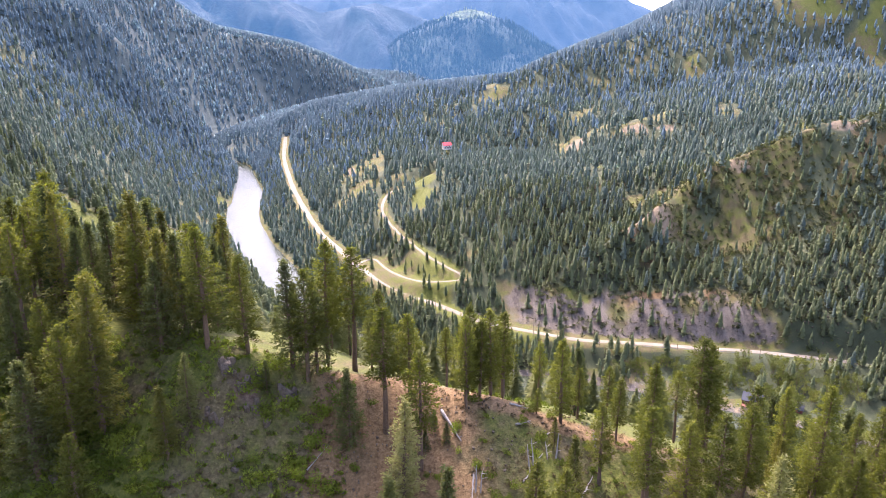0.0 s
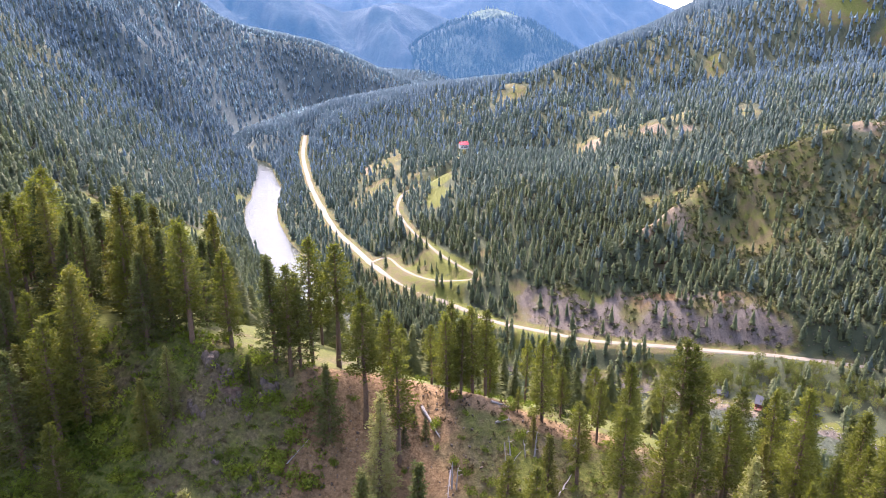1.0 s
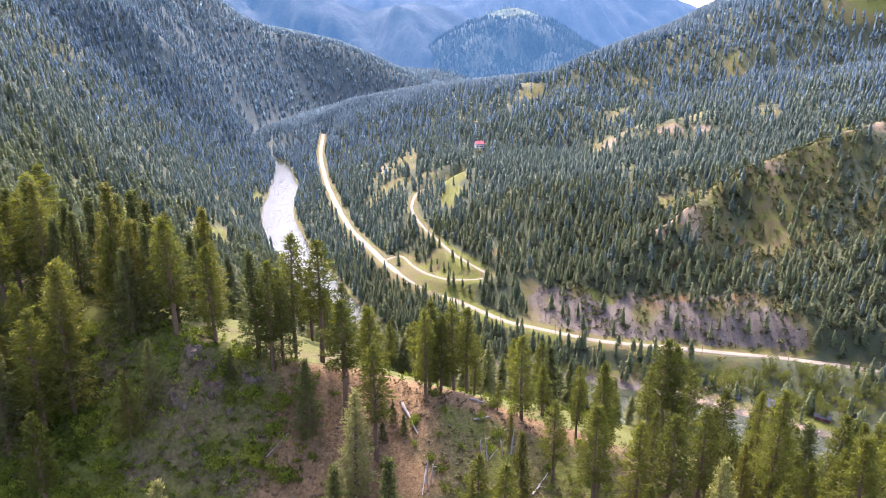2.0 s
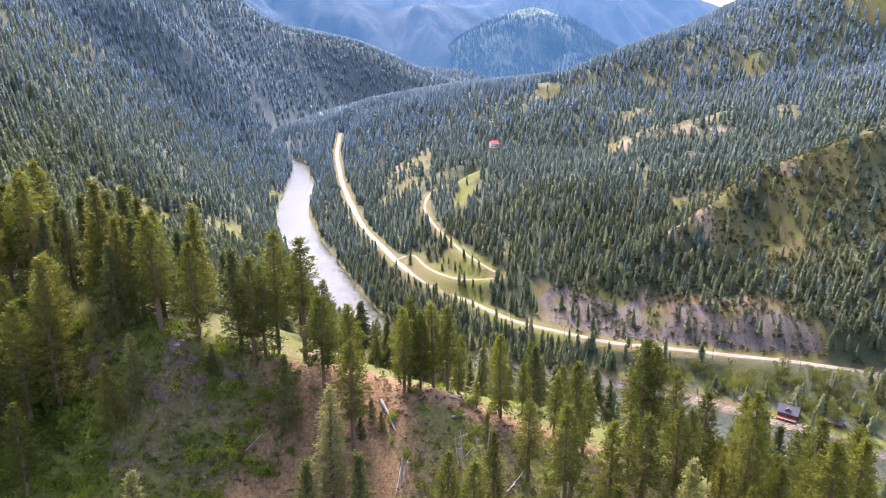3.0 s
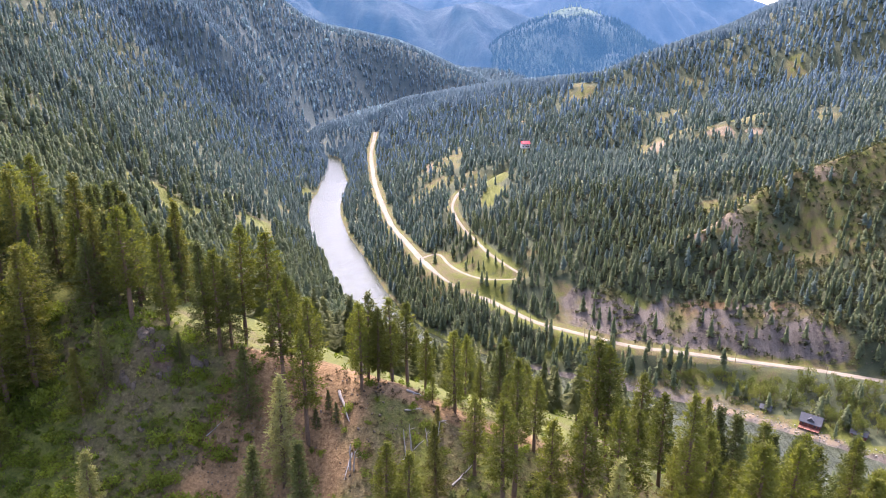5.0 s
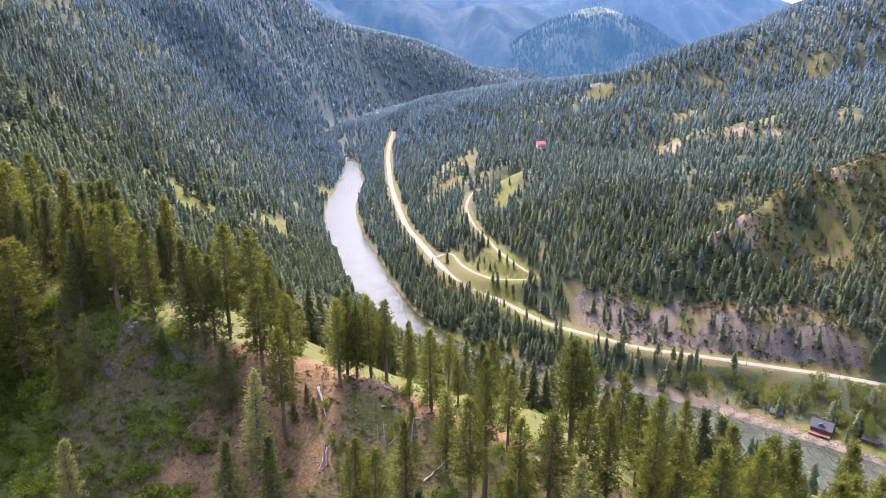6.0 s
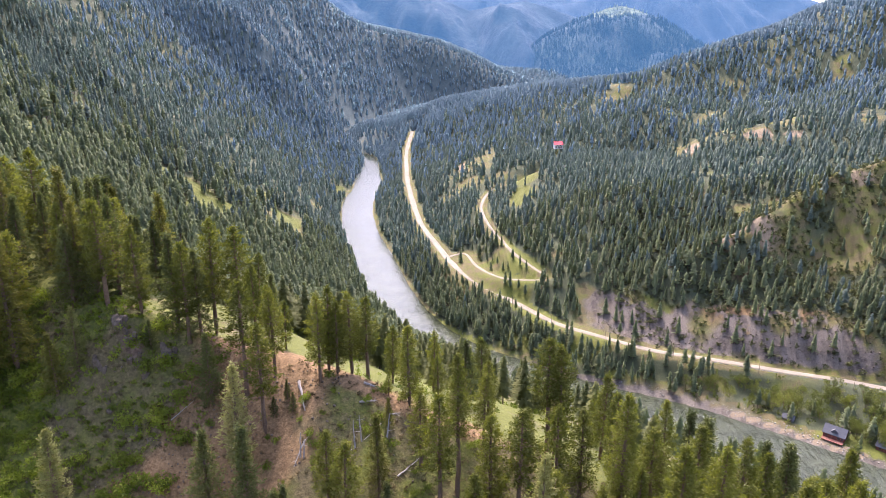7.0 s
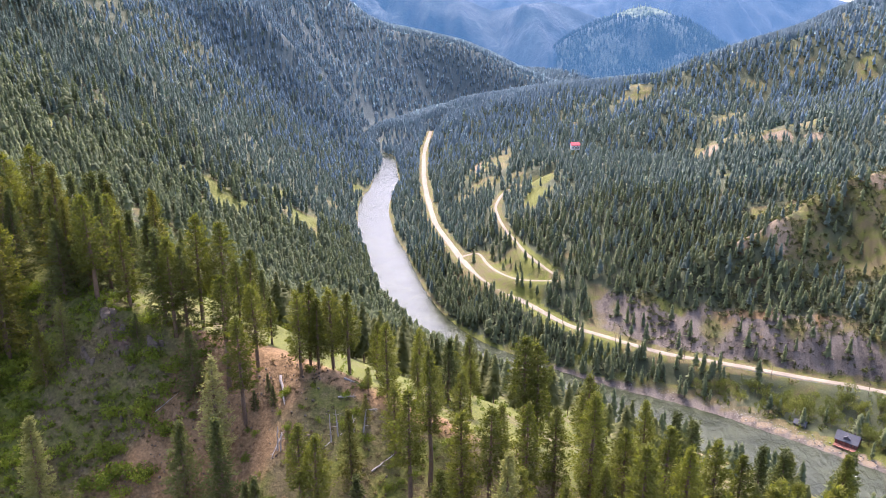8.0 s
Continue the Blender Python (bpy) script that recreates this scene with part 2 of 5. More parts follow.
def foliage_material(name, dark, light, through_colour, share=0.3):
    """Needles or leaves, which let part of the light through."""
    m, n, l, b = material(name, 0.8)
    b.inputs["Specular IOR Level"].default_value = 0.2
    tint = attribute(n, "tint")
    rnd = n.new("ShaderNodeObjectInfo").outputs["Random"]
    p = place_node(n)
    speck = noise_node(n, l, 0.9, 3, 0.7, p)
    fac = calc(n, l, "ADD", calc(n, l, "MULTIPLY", calc(n, l, "FRACT", calc(n, l, "ADD", tint, rnd), 0.0), 0.6), calc(n, l, "MULTIPLY", speck, 0.4))
    col = ramp(n, l, fac, [(0.12, dark), (0.55, tuple((a + c) / 2 for a, c in zip(dark, light))), (0.9, light)])
    l.new(col, b.inputs["Base Color"])
    tr = n.new("ShaderNodeBsdfTranslucent")
    l.new(mix(n, l, 1.0, col, through_colour, "MULTIPLY"), tr.inputs["Color"])
    blend = n.new("ShaderNodeMixShader")
    blend.inputs[0].default_value = share
    out = n["Material Output"]
    l.new(b.outputs[0], blend.inputs[1])
    l.new(tr.outputs[0], blend.inputs[2])
    l.new(blend.outputs[0], out.inputs["Surface"])
    return m


def plain_material(name, a, b_, scale=2.0, rough=0.9, relief=0.4, depth=0.1):
    m, n, l, b = material(name, rough)
    p = place_node(n)
    fac = calc(n, l, "ADD", calc(n, l, "MULTIPLY", noise_node(n, l, scale, 6, 0.7, p), 0.6), calc(n, l, "MULTIPLY", noise_node(n, l, scale * 0.09, 3, 0.6, p), 0.4))
    l.new(ramp(n, l, fac, [(0.3, a), (0.7, b_)]), b.inputs["Base Color"])
    bump(n, l, b, fac, relief, depth)
    return m


def water_material():
    m, n, l, b = material("river_water", 0.12)
    p = place_node(n)
    stretch = n.new("ShaderNodeMapping")
    stretch.inputs["Rotation"].default_value = (0, 0, radians(25))
    stretch.inputs["Scale"].default_value = (1.0, 0.35, 1.0)
    l.new(p, stretch.inputs["Vector"])
    v = stretch.outputs["Vector"]
    small, wave, big = noise_node(n, l, 0.8, 5, 0.7, v), noise_node(n, l, 0.22, 3, 0.6, v), noise_node(n, l, 0.05, 3, 0.6, p)
    col = ramp(n, l, big, [(0.3, (0.014, 0.018, 0.010)), (0.7, (0.034, 0.040, 0.023))])
    foam = ramp(n, l, calc(n, l, "MULTIPLY", calc(n, l, "ADD", small, 0.12), calc(n, l, "ADD", big, 0.45)), [(0.82, (0, 0, 0)), (1.0, (1, 1, 1))])
    l.new(mix(n, l, foam, col, (0.30, 0.31, 0.29)), b.inputs["Base Color"])
    l.new(calc(n, l, "ADD", calc(n, l, "MULTIPLY", foam, 0.3), 0.10), b.inputs["Roughness"])
    b.inputs["Specular IOR Level"].default_value = 0.36
    b.inputs["IOR"].default_value = 1.33
    b.inputs["Specular Tint"].default_value = (0.80, 1.0, 0.84, 1)
    bump(n, l, b, calc(n, l, "ADD", small, calc(n, l, "MULTIPLY", wave, 2.5)), 1.0, 0.36)
    return m


GROUND = ground_material()
NEEDLES = foliage_material("pine_needles", (0.050, 0.057, 0.010), (0.130, 0.134, 0.026), (1.25, 1.35, 0.6), 0.55)
FIR = foliage_material("fir_needles", (0.039, 0.049, 0.015), (0.096, 0.105, 0.034), (1.2, 1.3, 0.75), 0.5)
FOREST = foliage_material("forest_needles", (0.078, 0.100, 0.054), (0.176, 0.196, 0.100), (1.15, 1.25, 0.85), 0.6)
# up-valley needles bluer and paler: distance haze put into the colour
HAZED_VALLEY_FOREST = foliage_material("hazed_valley_needles", (0.076, 0.109, 0.090), (0.150, 0.182, 0.144), (1.1, 1.25, 1.0), 0.6)
HAZED_FAR_FOREST = foliage_material("hazed_upper_needles", (0.098, 0.148, 0.172), (0.148, 0.204, 0.228), (1.0, 1.2, 1.2), 0.6)
NEAR_FOREST = foliage_material("near_forest_needles", (0.063, 0.073, 0.024), (0.149, 0.154, 0.051), (1.2, 1.3, 0.75), 0.55)
BROADLEAF = foliage_material("broadleaf_leaves", (0.052, 0.065, 0.014), (0.129, 0.132, 0.032), (1.3, 1.5, 0.6), 0.35)
SHRUB = foliage_material("shrub_leaves", (0.048, 0.070, 0.006), (0.138, 0.162, 0.019), (1.2, 1.4, 0.5), 0.35)
BARK = plain_material("pine_bark", (0.045, 0.03, 0.02), (0.17, 0.11, 0.07), 4.0, 0.95)
DEADWOOD = plain_material("weathered_deadwood", (0.13, 0.115, 0.10), (0.32, 0.295, 0.265), 3.0, 0.9)
GRAVEL = plain_material("pale_gravel", (0.116, 0.100, 0.074), (0.205, 0.178, 0.138), 1.2, 0.95, 0.3, 0.05)
ROCK = plain_material("grey_rock", (0.016, 0.012, 0.008), (0.170, 0.132, 0.098), 2.2, 0.9, 1.0, 0.5)
WATER = water_material()


# ---------------------------------------------------------------- mesh helpers
def mesh_object(name, verts, faces, mat, parent=None, label="", smooth=False, tint=None, **masks):
    """One mesh object from arrays. faces: (n, 3) or (n, 4) array of indices."""
    me = bpy.data.meshes.new(name)
    verts, faces = np.asarray(verts, np.float32), np.asarray(faces, np.int32)
    k = faces.shape[1]
    me.vertices.add(len(verts))
    me.vertices.foreach_set("co", verts.ravel())
    me.loops.add(faces.size)
    me.loops.foreach_set("vertex_index", faces.ravel())
    me.polygons.add(len(faces))
    me.polygons.foreach_set("loop_start", np.arange(0, faces.size, k, dtype=np.int32))
    if smooth:
        me.polygons.foreach_set("use_smooth", np.ones(len(faces), bool))
    me.update(calc_edges=True)
    me.validate()
    if tint is not None:
        masks["tint"] = tint
    for key, values in masks.items():
        me.attributes.new(key, "FLOAT", "POINT").data.foreach_set("value", np.asarray(values, np.float32))
    me.materials.append(mat)
    ob = new(name, me)
    if parent is not None:
        ob.parent = parent
    if label:
        ob["label"] = label
    return ob


def part(name, bm, mat, parent, label=""):
    me = bpy.data.meshes.new(name)
    bm.to_mesh(me)
    bm.free()
    me.materials.append(mat)
    ob = new(name, me)
    ob.parent = parent
    if label:
        ob["label"] = label
    return ob


def spaced(*runs):
    """Grid lines: runs of (from, to, step)."""
    out = [np.arange(a, b, s) for a, b, s in runs]
    return np.concatenate(out + [[runs[-1][1]]])


def grown(start, end, first, factor):
    out, at, step = [], start, first
    while at < end:
        out.append(at)
        at, step = at + step, step * factor
    return np.array(out + [end])


def grid_faces(ni, nj):
    a = (np.arange(ni - 1)[:, None] * nj + np.arange(nj - 1)[None, :]).ravel()
    return np.stack([a, a + nj, a + nj + 1, a + 1], 1)


def ribbon(name, line, half, mat, thick=0.25, wobble=0.0, seed=0):
    # half: half the width, one number or one for each point
    """A band with edges and thickness along a line of x, y, z."""
    t = np.gradient(line[:, :2], axis=0)
    t /= np.linalg.norm(t, axis=1)[:, None]
    nrm = np.stack([t[:, 1], -t[:, 0]], 1)
    s = np.arange(len(line)) * 1.0
    rows = []
    for off, dz in ((-1.0, -thick), (-0.94, 0.06), (-0.45, 0.10), (0.0, 0.14), (0.45, 0.10), (0.94, 0.06), (1.0, -thick)):
        w = half * off + (wobble * fbm(s, s * 0 + off * 7, 5, seed, 3) if abs(off) > 0.5 else 0)
        rows.append(np.column_stack([line[:, :2] + nrm * np.reshape(w, (-1, 1)) if np.ndim(w) else line[:, :2] + nrm * w, line[:, 2] + dz]))
    v = np.stack(rows, 1).reshape(-1, 3)
    return mesh_object(name, v, grid_faces(len(line), len(rows)), mat, smooth=True)


# ---------------------------------------------------------------- ground, water, roads
def bare_patch(x, y, spots):
    out = np.zeros(x.shape)
    x, y = x + 5 * fbm(x, y, 22, 141, 3), y + 9 * fbm(x, y, 26, 151, 3)
    for sx, sy, rx, ry in spots:
        out = np.maximum(out, 1.15 - np.sqrt(((x - sx) / rx) ** 2 + ((y - sy) / ry) ** 2) * 0.75)
    return np.clip(out, 0, 1)


MEADOWS = [(-20, 690, 17, 20), (-26, 724, 20, 15), (-36, 566, 13, 8), (-8, 545, 11, 7), (-300, 884, 9, 30), (180, 415, 60, 7), (-250, 610, 11, 32), (-224, 574, 14, 12), (-288, 634, 12, 15), (-216, 352, 18, 26), (-266, 450, 12, 26), (-365, 447, 18, 22), (480, 1500, 60, 90), (330, 1800, 30, 60),
           (-244, 588, 13, 42), (-275, 522, 20, 26), (-375, 455, 24, 20), (-225, 332, 22, 34), (-135, 442, 13, 26), (135, 915, 12, 9), (74, 1015, 10, 8)]
BARE = [(166, 534, 24, 11), (146, 522, 12, 9), (152, 800, 8, 28), (216, 770, 12, 9), (249, 769, 11, 7), (-120, 866, 8, 16), (345, 588, 24, 7), (120, 540, 7, 7), (250, 575, 14, 5)]


def upper_right(x, y):
    """The grassy, thinly wooded top of the hillside on the right."""
    return step01(0.24, 0.34, x / np.clip(y, 300, None)) * step01(900, 1050, y)


def forest_density(x, y):
    d, side, _ = river_near(x, y)
    rd, rs, _ = near_line(x, y, MAIN_ROAD)
    dd, _, _ = near_line(x, y, DRIVE)
    n1, n2 = fbm(x, y, 90, 91, 3), fbm(x, y, 30, 93, 3)
    k = np.clip(1.1 + 0.62 * n1 + 0.6 * n2, 0.06, 1)
    k = np.where(side > 0, np.clip(k - 0.12 + 0.3 * step01(760, 900, y) + 0.3 * n1 * step01(560, 700, y), 0.05, 1), np.clip(k + 0.05, 0, 1))
    k = k * (d > RIVER_HALF + 1.5) * (rd > 8) * step01(3.5, 9, dd)
    k = k * (1 - 0.8 * step01(45, 80, x) * step01(185, 150, x) * (side > 0) * (d < 31) * (y < 480))
    k = k * (1 - np.clip(bare_patch(x, y, MEADOWS) * 1.3, 0, 0.97)) * (1 - np.clip(bare_patch(x, y, BARE) * 1.2, 0, 0.93))
    cut = step01(20, 60, x) * step01(254, 232, x + 0.45 * rd) * np.where((rs > 0) & (y > 380), 1, 0) * step01(52, 36, rd)
    k = k * (1 - 0.84 * cut)
    face = step01(150, 230, x) * step01(475, 515, y) * step01(600, 570, y - 0.2 * (x - 200))
    k = k * (1 - 0.62 * face)
    above_cut = step01(50, 90, x) * step01(330, 280, x) * step01(440, 455, y) * step01(535, 505, y) * (side > 0)
    k = k * (1 - 0.12 * above_cut)
    k = k * (1 - 0.35 * upper_right(x, y))
    k = k * (np.hypot((x - 4) / 10, (y - 836) / 20) > 1)  # the yard of the house with the red roof
    open_bank = step01(-30, 20, x) * step01(180, 240, y) * step01(420, 395, y) * (side < 0)
    k = k * (1 - 0.88 * open_bank)
    back = step01(96, 102, y) * step01(320, 210, y) * (side < 0)
    flat = step01(110, 135, x) * step01(428, 420, y) * step01(275, 245, x) * (side > 0) * (y > 330)
    return k * (1 - (0.72 + 0.16 * step01(30, 60, x)) * back) * (1 - 0.8 * flat)


def masks(x, y, h):
    d, side, _ = river_near(x, y)
    rd, rside, _ = near_line(x, y, MAIN_ROAD)
    n1, n2 = fbm(x, y, 60, 71, 3), fbm(x, y, 22, 73, 3)
    cut = step01(30, 60, x) * step01(254, 234, x + 0.45 * rd + 12 * n2) * step01(6, 12, rd) * step01(58, 36, rd + 22 * n2) * np.where((rside > 0) & (y > 380), 1, 0)
    scree = np.maximum(cut * (0.72 + 0.35 * n2), step01(27, 22, d) * 0.7 * np.where(side > 0, step01(-60, 60, x), 0.3) * (y < 700))
    bank = step01(22, 25, d) * step01(40, 32, d + 5 * n2) * step01(45, 80, x) * step01(185, 150, x) * np.where(side > 0, 1, 0) * (y < 480)
    scree = np.maximum(scree, 0.45 * bank)
    face = step01(100, 140, x) * step01(440, 470, y) * np.where(y < 640, 1, 0)
    bare = np.maximum(bare_patch(x, y, BARE), step01(20, 21.5, d) * step01(24.5, 22.5, d + 2 * n2) * np.where(side > 0, step01(128, 142, x) * step01(215, 200, x), 0.75 * step01(30, 60, x) * step01(180, 150, x)))
    dirt = np.maximum(0, face * (0.36 + 0.35 * n1 + 0.3 * n2))
    dirt = np.maximum(dirt, step01(30, 80, x) * np.where((rside > 0) & (y > 380) & (y < 600), 1, 0) * step01(90, 50, rd) * 0.32)
    line = np.interp(x, [-100, -77, -35, -20, -6, 8, 25, 60, 120], [118, 113, 101, 104, 104, 99, 98, 100, 110])
    near_slope = step01(1.5, -2.0, y - line) * step01(190, 120, y)
    dirt = np.maximum(dirt, near_slope * np.clip(1.2 - np.abs(x + 14) / 18 + 0.4 * n2, 0, 1))
    dirt = np.maximum(dirt, step01(6, 1, np.abs(y - line - 2)) * step01(60, 30, np.abs(x)) * (0.45 + 0.4 * n2))
    grass = np.maximum(bare_patch(x, y, MEADOWS), step01(-1, 3, y - line) * step01(330, 200, y) * np.where(x < 330, 1, 0) * (0.75 + 0.4 * n2))
    grass = np.maximum(grass, near_slope * np.maximum(1.35 * step01(-26, -38, x), 0.3 * step01(2, 12, x)) * (0.55 + 0.6 * n2))
    grass = np.maximum(grass, np.clip(0.35 + 0.6 * n1, 0, 1) * np.where((side < 0) & (y < 900), 0.9, 0.75))
    grass = np.maximum(grass, upper_right(x, y) * (0.30 + 0.6 * n1 + 0.5 * n2))
    rock = np.clip(1.1 - np.sqrt(((x + 31) / 5) ** 2 + ((y - 96) / 3.0) ** 2) * 0.75 + 0.35 * n2, 0, 1) * (y < 140)
    # ground of the forest and the cabin flat, darkened for tree shade
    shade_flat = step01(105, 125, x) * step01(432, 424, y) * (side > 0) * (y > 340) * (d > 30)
    shade_and_brush = (0.62 * step01(190, 260, y) + 0.2 * step01(450, 700, y)) * np.clip(forest_density(x, y) * 1.6, 0, 1)
    shade_and_brush = np.maximum(shade_and_brush, shade_flat * (0.66 + 0.4 * n2))
    shade_and_brush = np.maximum(shade_and_brush, step01(170, 220, x) * step01(445, 480, y) * step01(640, 600, y) * (0.42 + 0.5 * n2))
    # far slopes whose ground takes the haze tint
    hazed_floor = np.where(side > 0, step01(950, 1350, y), step01(750, 1150, y)) * np.clip(forest_density(x, y) * 1.6 + np.where(side > 0, 0.42, 0.6), 0, 1) * (1 - 0.8 * upper_right(x, y)) * (1 - np.clip(1.6 * np.maximum(bare_patch(x, y, MEADOWS), bare_patch(x, y, BARE)), 0, 1))
    return dict(grass=np.maximum(grass * (1 - 0.85 * face) * (1 - 0.6 * step01(600, 1000, y) * (1 - upper_right(x, y))), bare_patch(x, y, MEADOWS)), dirt=dirt, scree=scree, shade_and_brush=shade_and_brush, hazed_floor=hazed_floor, rock=rock, bare=bare)


gx = np.concatenate([-grown(360, 4700, 9, 1.07)[::-1], spaced((-352, -110, 4.5), (-110, 150, 1.9), (150, 330, 4)), grown(338, 4700, 8, 1.07)])
gy = np.concatenate([spaced((-900, -100, 40), (-100, 40, 8), (40, 130, 1.6), (130, 370, 5), (370, 640, 4), (640, 1300, 8)), grown(1312, 4700, 12, 1.05)])
GX, GY = np.meshgrid(gx, gy, indexing="ij")
GZ = height(GX.ravel(), GY.ravel())
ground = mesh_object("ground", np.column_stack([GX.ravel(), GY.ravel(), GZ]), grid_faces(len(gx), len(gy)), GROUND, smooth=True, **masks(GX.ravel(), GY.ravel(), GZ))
tagged(ground, "steep valley sides of brown dirt, grass and forest litter", "ground", kind="structure")

rl = smooth_line(RIVER, 8)
tr = np.gradient(rl, axis=0)
tr /= np.linalg.norm(tr, axis=1)[:, None]
across = np.linspace(-1, 1, 9) * (RIVER_HALF + 8)
wv = np.stack([np.column_stack([rl[:, 0] + tr[:, 1] * a, rl[:, 1] - tr[:, 0] * a, river_level(rl[:, 1])]) for a in across], 1).reshape(-1, 3)
river = mesh_object("water", wv, grid_faces(len(rl), len(across)), WATER, smooth=True)
tagged(river, "rippling grey-green mountain river with a bright sheen", "river", kind="structure")
road = tagged(ribbon("road", MAIN_ROAD, 3.3 - 0.6 * step01(-60, 60, MAIN_ROAD[:, 0]), GRAVEL, wobble=0.5, seed=3), "pale gravel road cut along the river bank", "road", kind="structure")
drive = tagged(ribbon("road_branch", DRIVE, 1.65, GRAVEL, wobble=0.4, seed=5), "narrow pale gravel drive with a hairpin bend", "road", kind="structure")


# ---------------------------------------------------------------- trees
def scatter(rng, x0, x1, y0, y1, step, keep):
    """Jittered grid of places, of which keep(x, y) gives the share that stays."""
    nx, ny = int((x1 - x0) / step) + 1, int((y1 - y0) / step) + 1
    px, py = np.meshgrid(x0 + step * np.arange(nx), y0 + step * np.arange(ny))
    px = (px + rng.uniform(-0.5, 0.5, px.shape) * step).ravel()
    py = (py + rng.uniform(-0.5, 0.5, py.shape) * step).ravel()
    ok = rng.random(px.shape) < keep(px, py)
    return px[ok], py[ok]


def in_valley_view(x, y):
    """The stretch of the valley up-river that the flight looks over."""
    return (y > 142) & (x > -1.13 * y - 30) & (x < 0.72 * y + 130)


def forest(name, label, rng, px, py, size, variants, mat, bare_trunks=True, wide=1.0, ground_height=height):
    """Many trees joined into one mesh, each with a tint of its own."""
    pz = ground_height(px, py)
    V, F, T, TV, TF = [], [], [], [], []
    nv = ntv = 0
    kind = rng.integers(0, len(variants), len(px))
    for k, ((cv, cf), (sv, sf)) in enumerate(variants):
        m = np.where(kind == k)[0]
        if not len(m):
            continue
        h = size(rng, px[m], py[m])
        a = rng.uniform(0, 6.283, len(m))
        fat = h * wide * rng.uniform(0.95, 1.35, len(m))
        ca, sa = np.cos(a)[:, None], np.sin(a)[:, None]

        def put(v):
            return np.stack([(ca * v[:, 0] - sa * v[:, 1]) * fat[:, None] + px[m][:, None], (sa * v[:, 0] + ca * v[:, 1]) * fat[:, None] + py[m][:, None],
                             v[:, 2] * h[:, None] + pz[m][:, None]], -1).reshape(-1, 3)
        V.append(put(cv))
        T.append(np.repeat(rng.random(len(m)), len(cv)))
        F.append((cf[None] + (np.arange(len(m)) * len(cv))[:, None, None]).reshape(-1, 3) + nv)
        nv += len(m) * len(cv)
        TV.append(put(sv))
        TF.append((sf[None] + (np.arange(len(m)) * len(sv))[:, None, None]).reshape(-1, 3) + ntv)
        ntv += len(m) * len(sv)
    base = tagged(new(name), label, "forest", kind="stuff")
    tagged(mesh_object("crowns", np.vstack(V), np.vstack(F), mat, base, smooth=variants is not NEAR, tint=np.concatenate(T)), kind="stuff")
    if bare_trunks:
        tagged(mesh_object("trunks", np.vstack(TV), np.vstack(TF), BARK, base), kind="stuff")
    return base


def tiered(rng, tiers, sides, crown_from, spread, boughs=0, power=0.9, core=1.0):
    """A conifer one unit high: jagged skirts one above the other, with loose boughs between them."""
    v, f = [], []
    for i in range(tiers):
        s0, s1 = i / tiers, min(1.0, (i + 1.75) / tiers)
        z0, z1 = crown_from + (1 - crown_from) * s0, crown_from + (1 - crown_from) * s1
        r = spread * (1 - s0) ** power * (0.6 if i == 0 else 0.84) * core + 0.014
        k, turn = len(v), rng.random() * 6.28
        ox, oy = rng.normal(0, 0.012, 2) * (1 - s1)
        for j in range(sides):
            a = turn + 6.283 * (j + 0.35 * rng.random()) / sides
            rr = r * (rng.uniform(0.85, 1.25) if j % 2 else rng.uniform(0.5, 0.85))
            v.append((ox + rr * math.cos(a), oy + rr * math.sin(a), z0 + rng.normal(0, 0.25) / tiers * (1 - crown_from)))
        v.append((ox * 0.5, oy * 0.5, z1))
        f += [(k + j, k + (j + 1) % sides, k + sides) for j in range(sides)]
    for _ in range(boughs):
        s = rng.random() ** 1.2
        z, r, a = crown_from + (1 - crown_from) * s, spread * (1 - s) ** power * rng.uniform(0.9, 1.45) + 0.01, rng.random() * 6.28
        w, ca, sa, k = 0.042 if core == 1.0 else 0.026, math.cos(a), math.sin(a), len(v)
        v += [(ca * r * 0.35 - sa * w, sa * r * 0.35 + ca * w, z + 0.01), (ca * r * 0.35 + sa * w, sa * r * 0.35 - ca * w, z + 0.01), (ca * r, sa * r, z - 0.12 * r)]
        f.append((k, k + 1, k + 2))
    tv, tf = [], []
    for q in range(3):
        a = 6.283 * q / 3
        tv += [(0.013 * math.cos(a), 0.013 * math.sin(a), -0.03), (0.007 * math.cos(a), 0.007 * math.sin(a), 0.5)]
    for q in range(3):
        a, b = 2 * q, 2 * ((q + 1) % 3)
        tf += [(a, b, b + 1), (a, b + 1, a + 1)]
    return (np.array(v), np.array(f)), (np.array(tv), np.array(tf))


rng = np.random.default_rng(7)
NEAR = [tiered(rng, t, 7, c, s, 210, pw, 0.6) for t, c, s, pw in ((8, 0.12, 0.19, 0.8), (9, 0.22, 0.165, 0.65), (8, 0.08, 0.20, 0.9), (9, 0.28, 0.17, 0.6))]
MID = [tiered(rng, t, 6, c, s, 22, pw) for t, c, s, pw in ((6, 0.07, 0.165, 0.8), (7, 0.14, 0.15, 0.65), (6, 0.05, 0.18, 0.85), (6, 0.22, 0.16, 0.55), (7, 0.09, 0.135, 0.75), (6, 0.3, 0.17, 0.5))]
FAR = [tiered(rng, 3, 4, c, s, 1, pw) for c, s, pw in ((0.04, 0.19, 0.8), (0.08, 0.175, 0.65), (0.03, 0.2, 0.9), (0.1, 0.17, 0.6))]
FARTHEST = [tiered(rng, 2, 4, c, s, 0, pw) for c, s, pw in ((0.02, 0.2, 0.7), (0.05, 0.18, 0.6), (0.02, 0.22, 0.8))]


def tall(lo, hi):
    return lambda r, x, y: lo + (hi - lo) * r.beta(2.2, 1.6, len(x)) * (0.85 + 0.15 * fbm(x, y, 120, 55, 2))


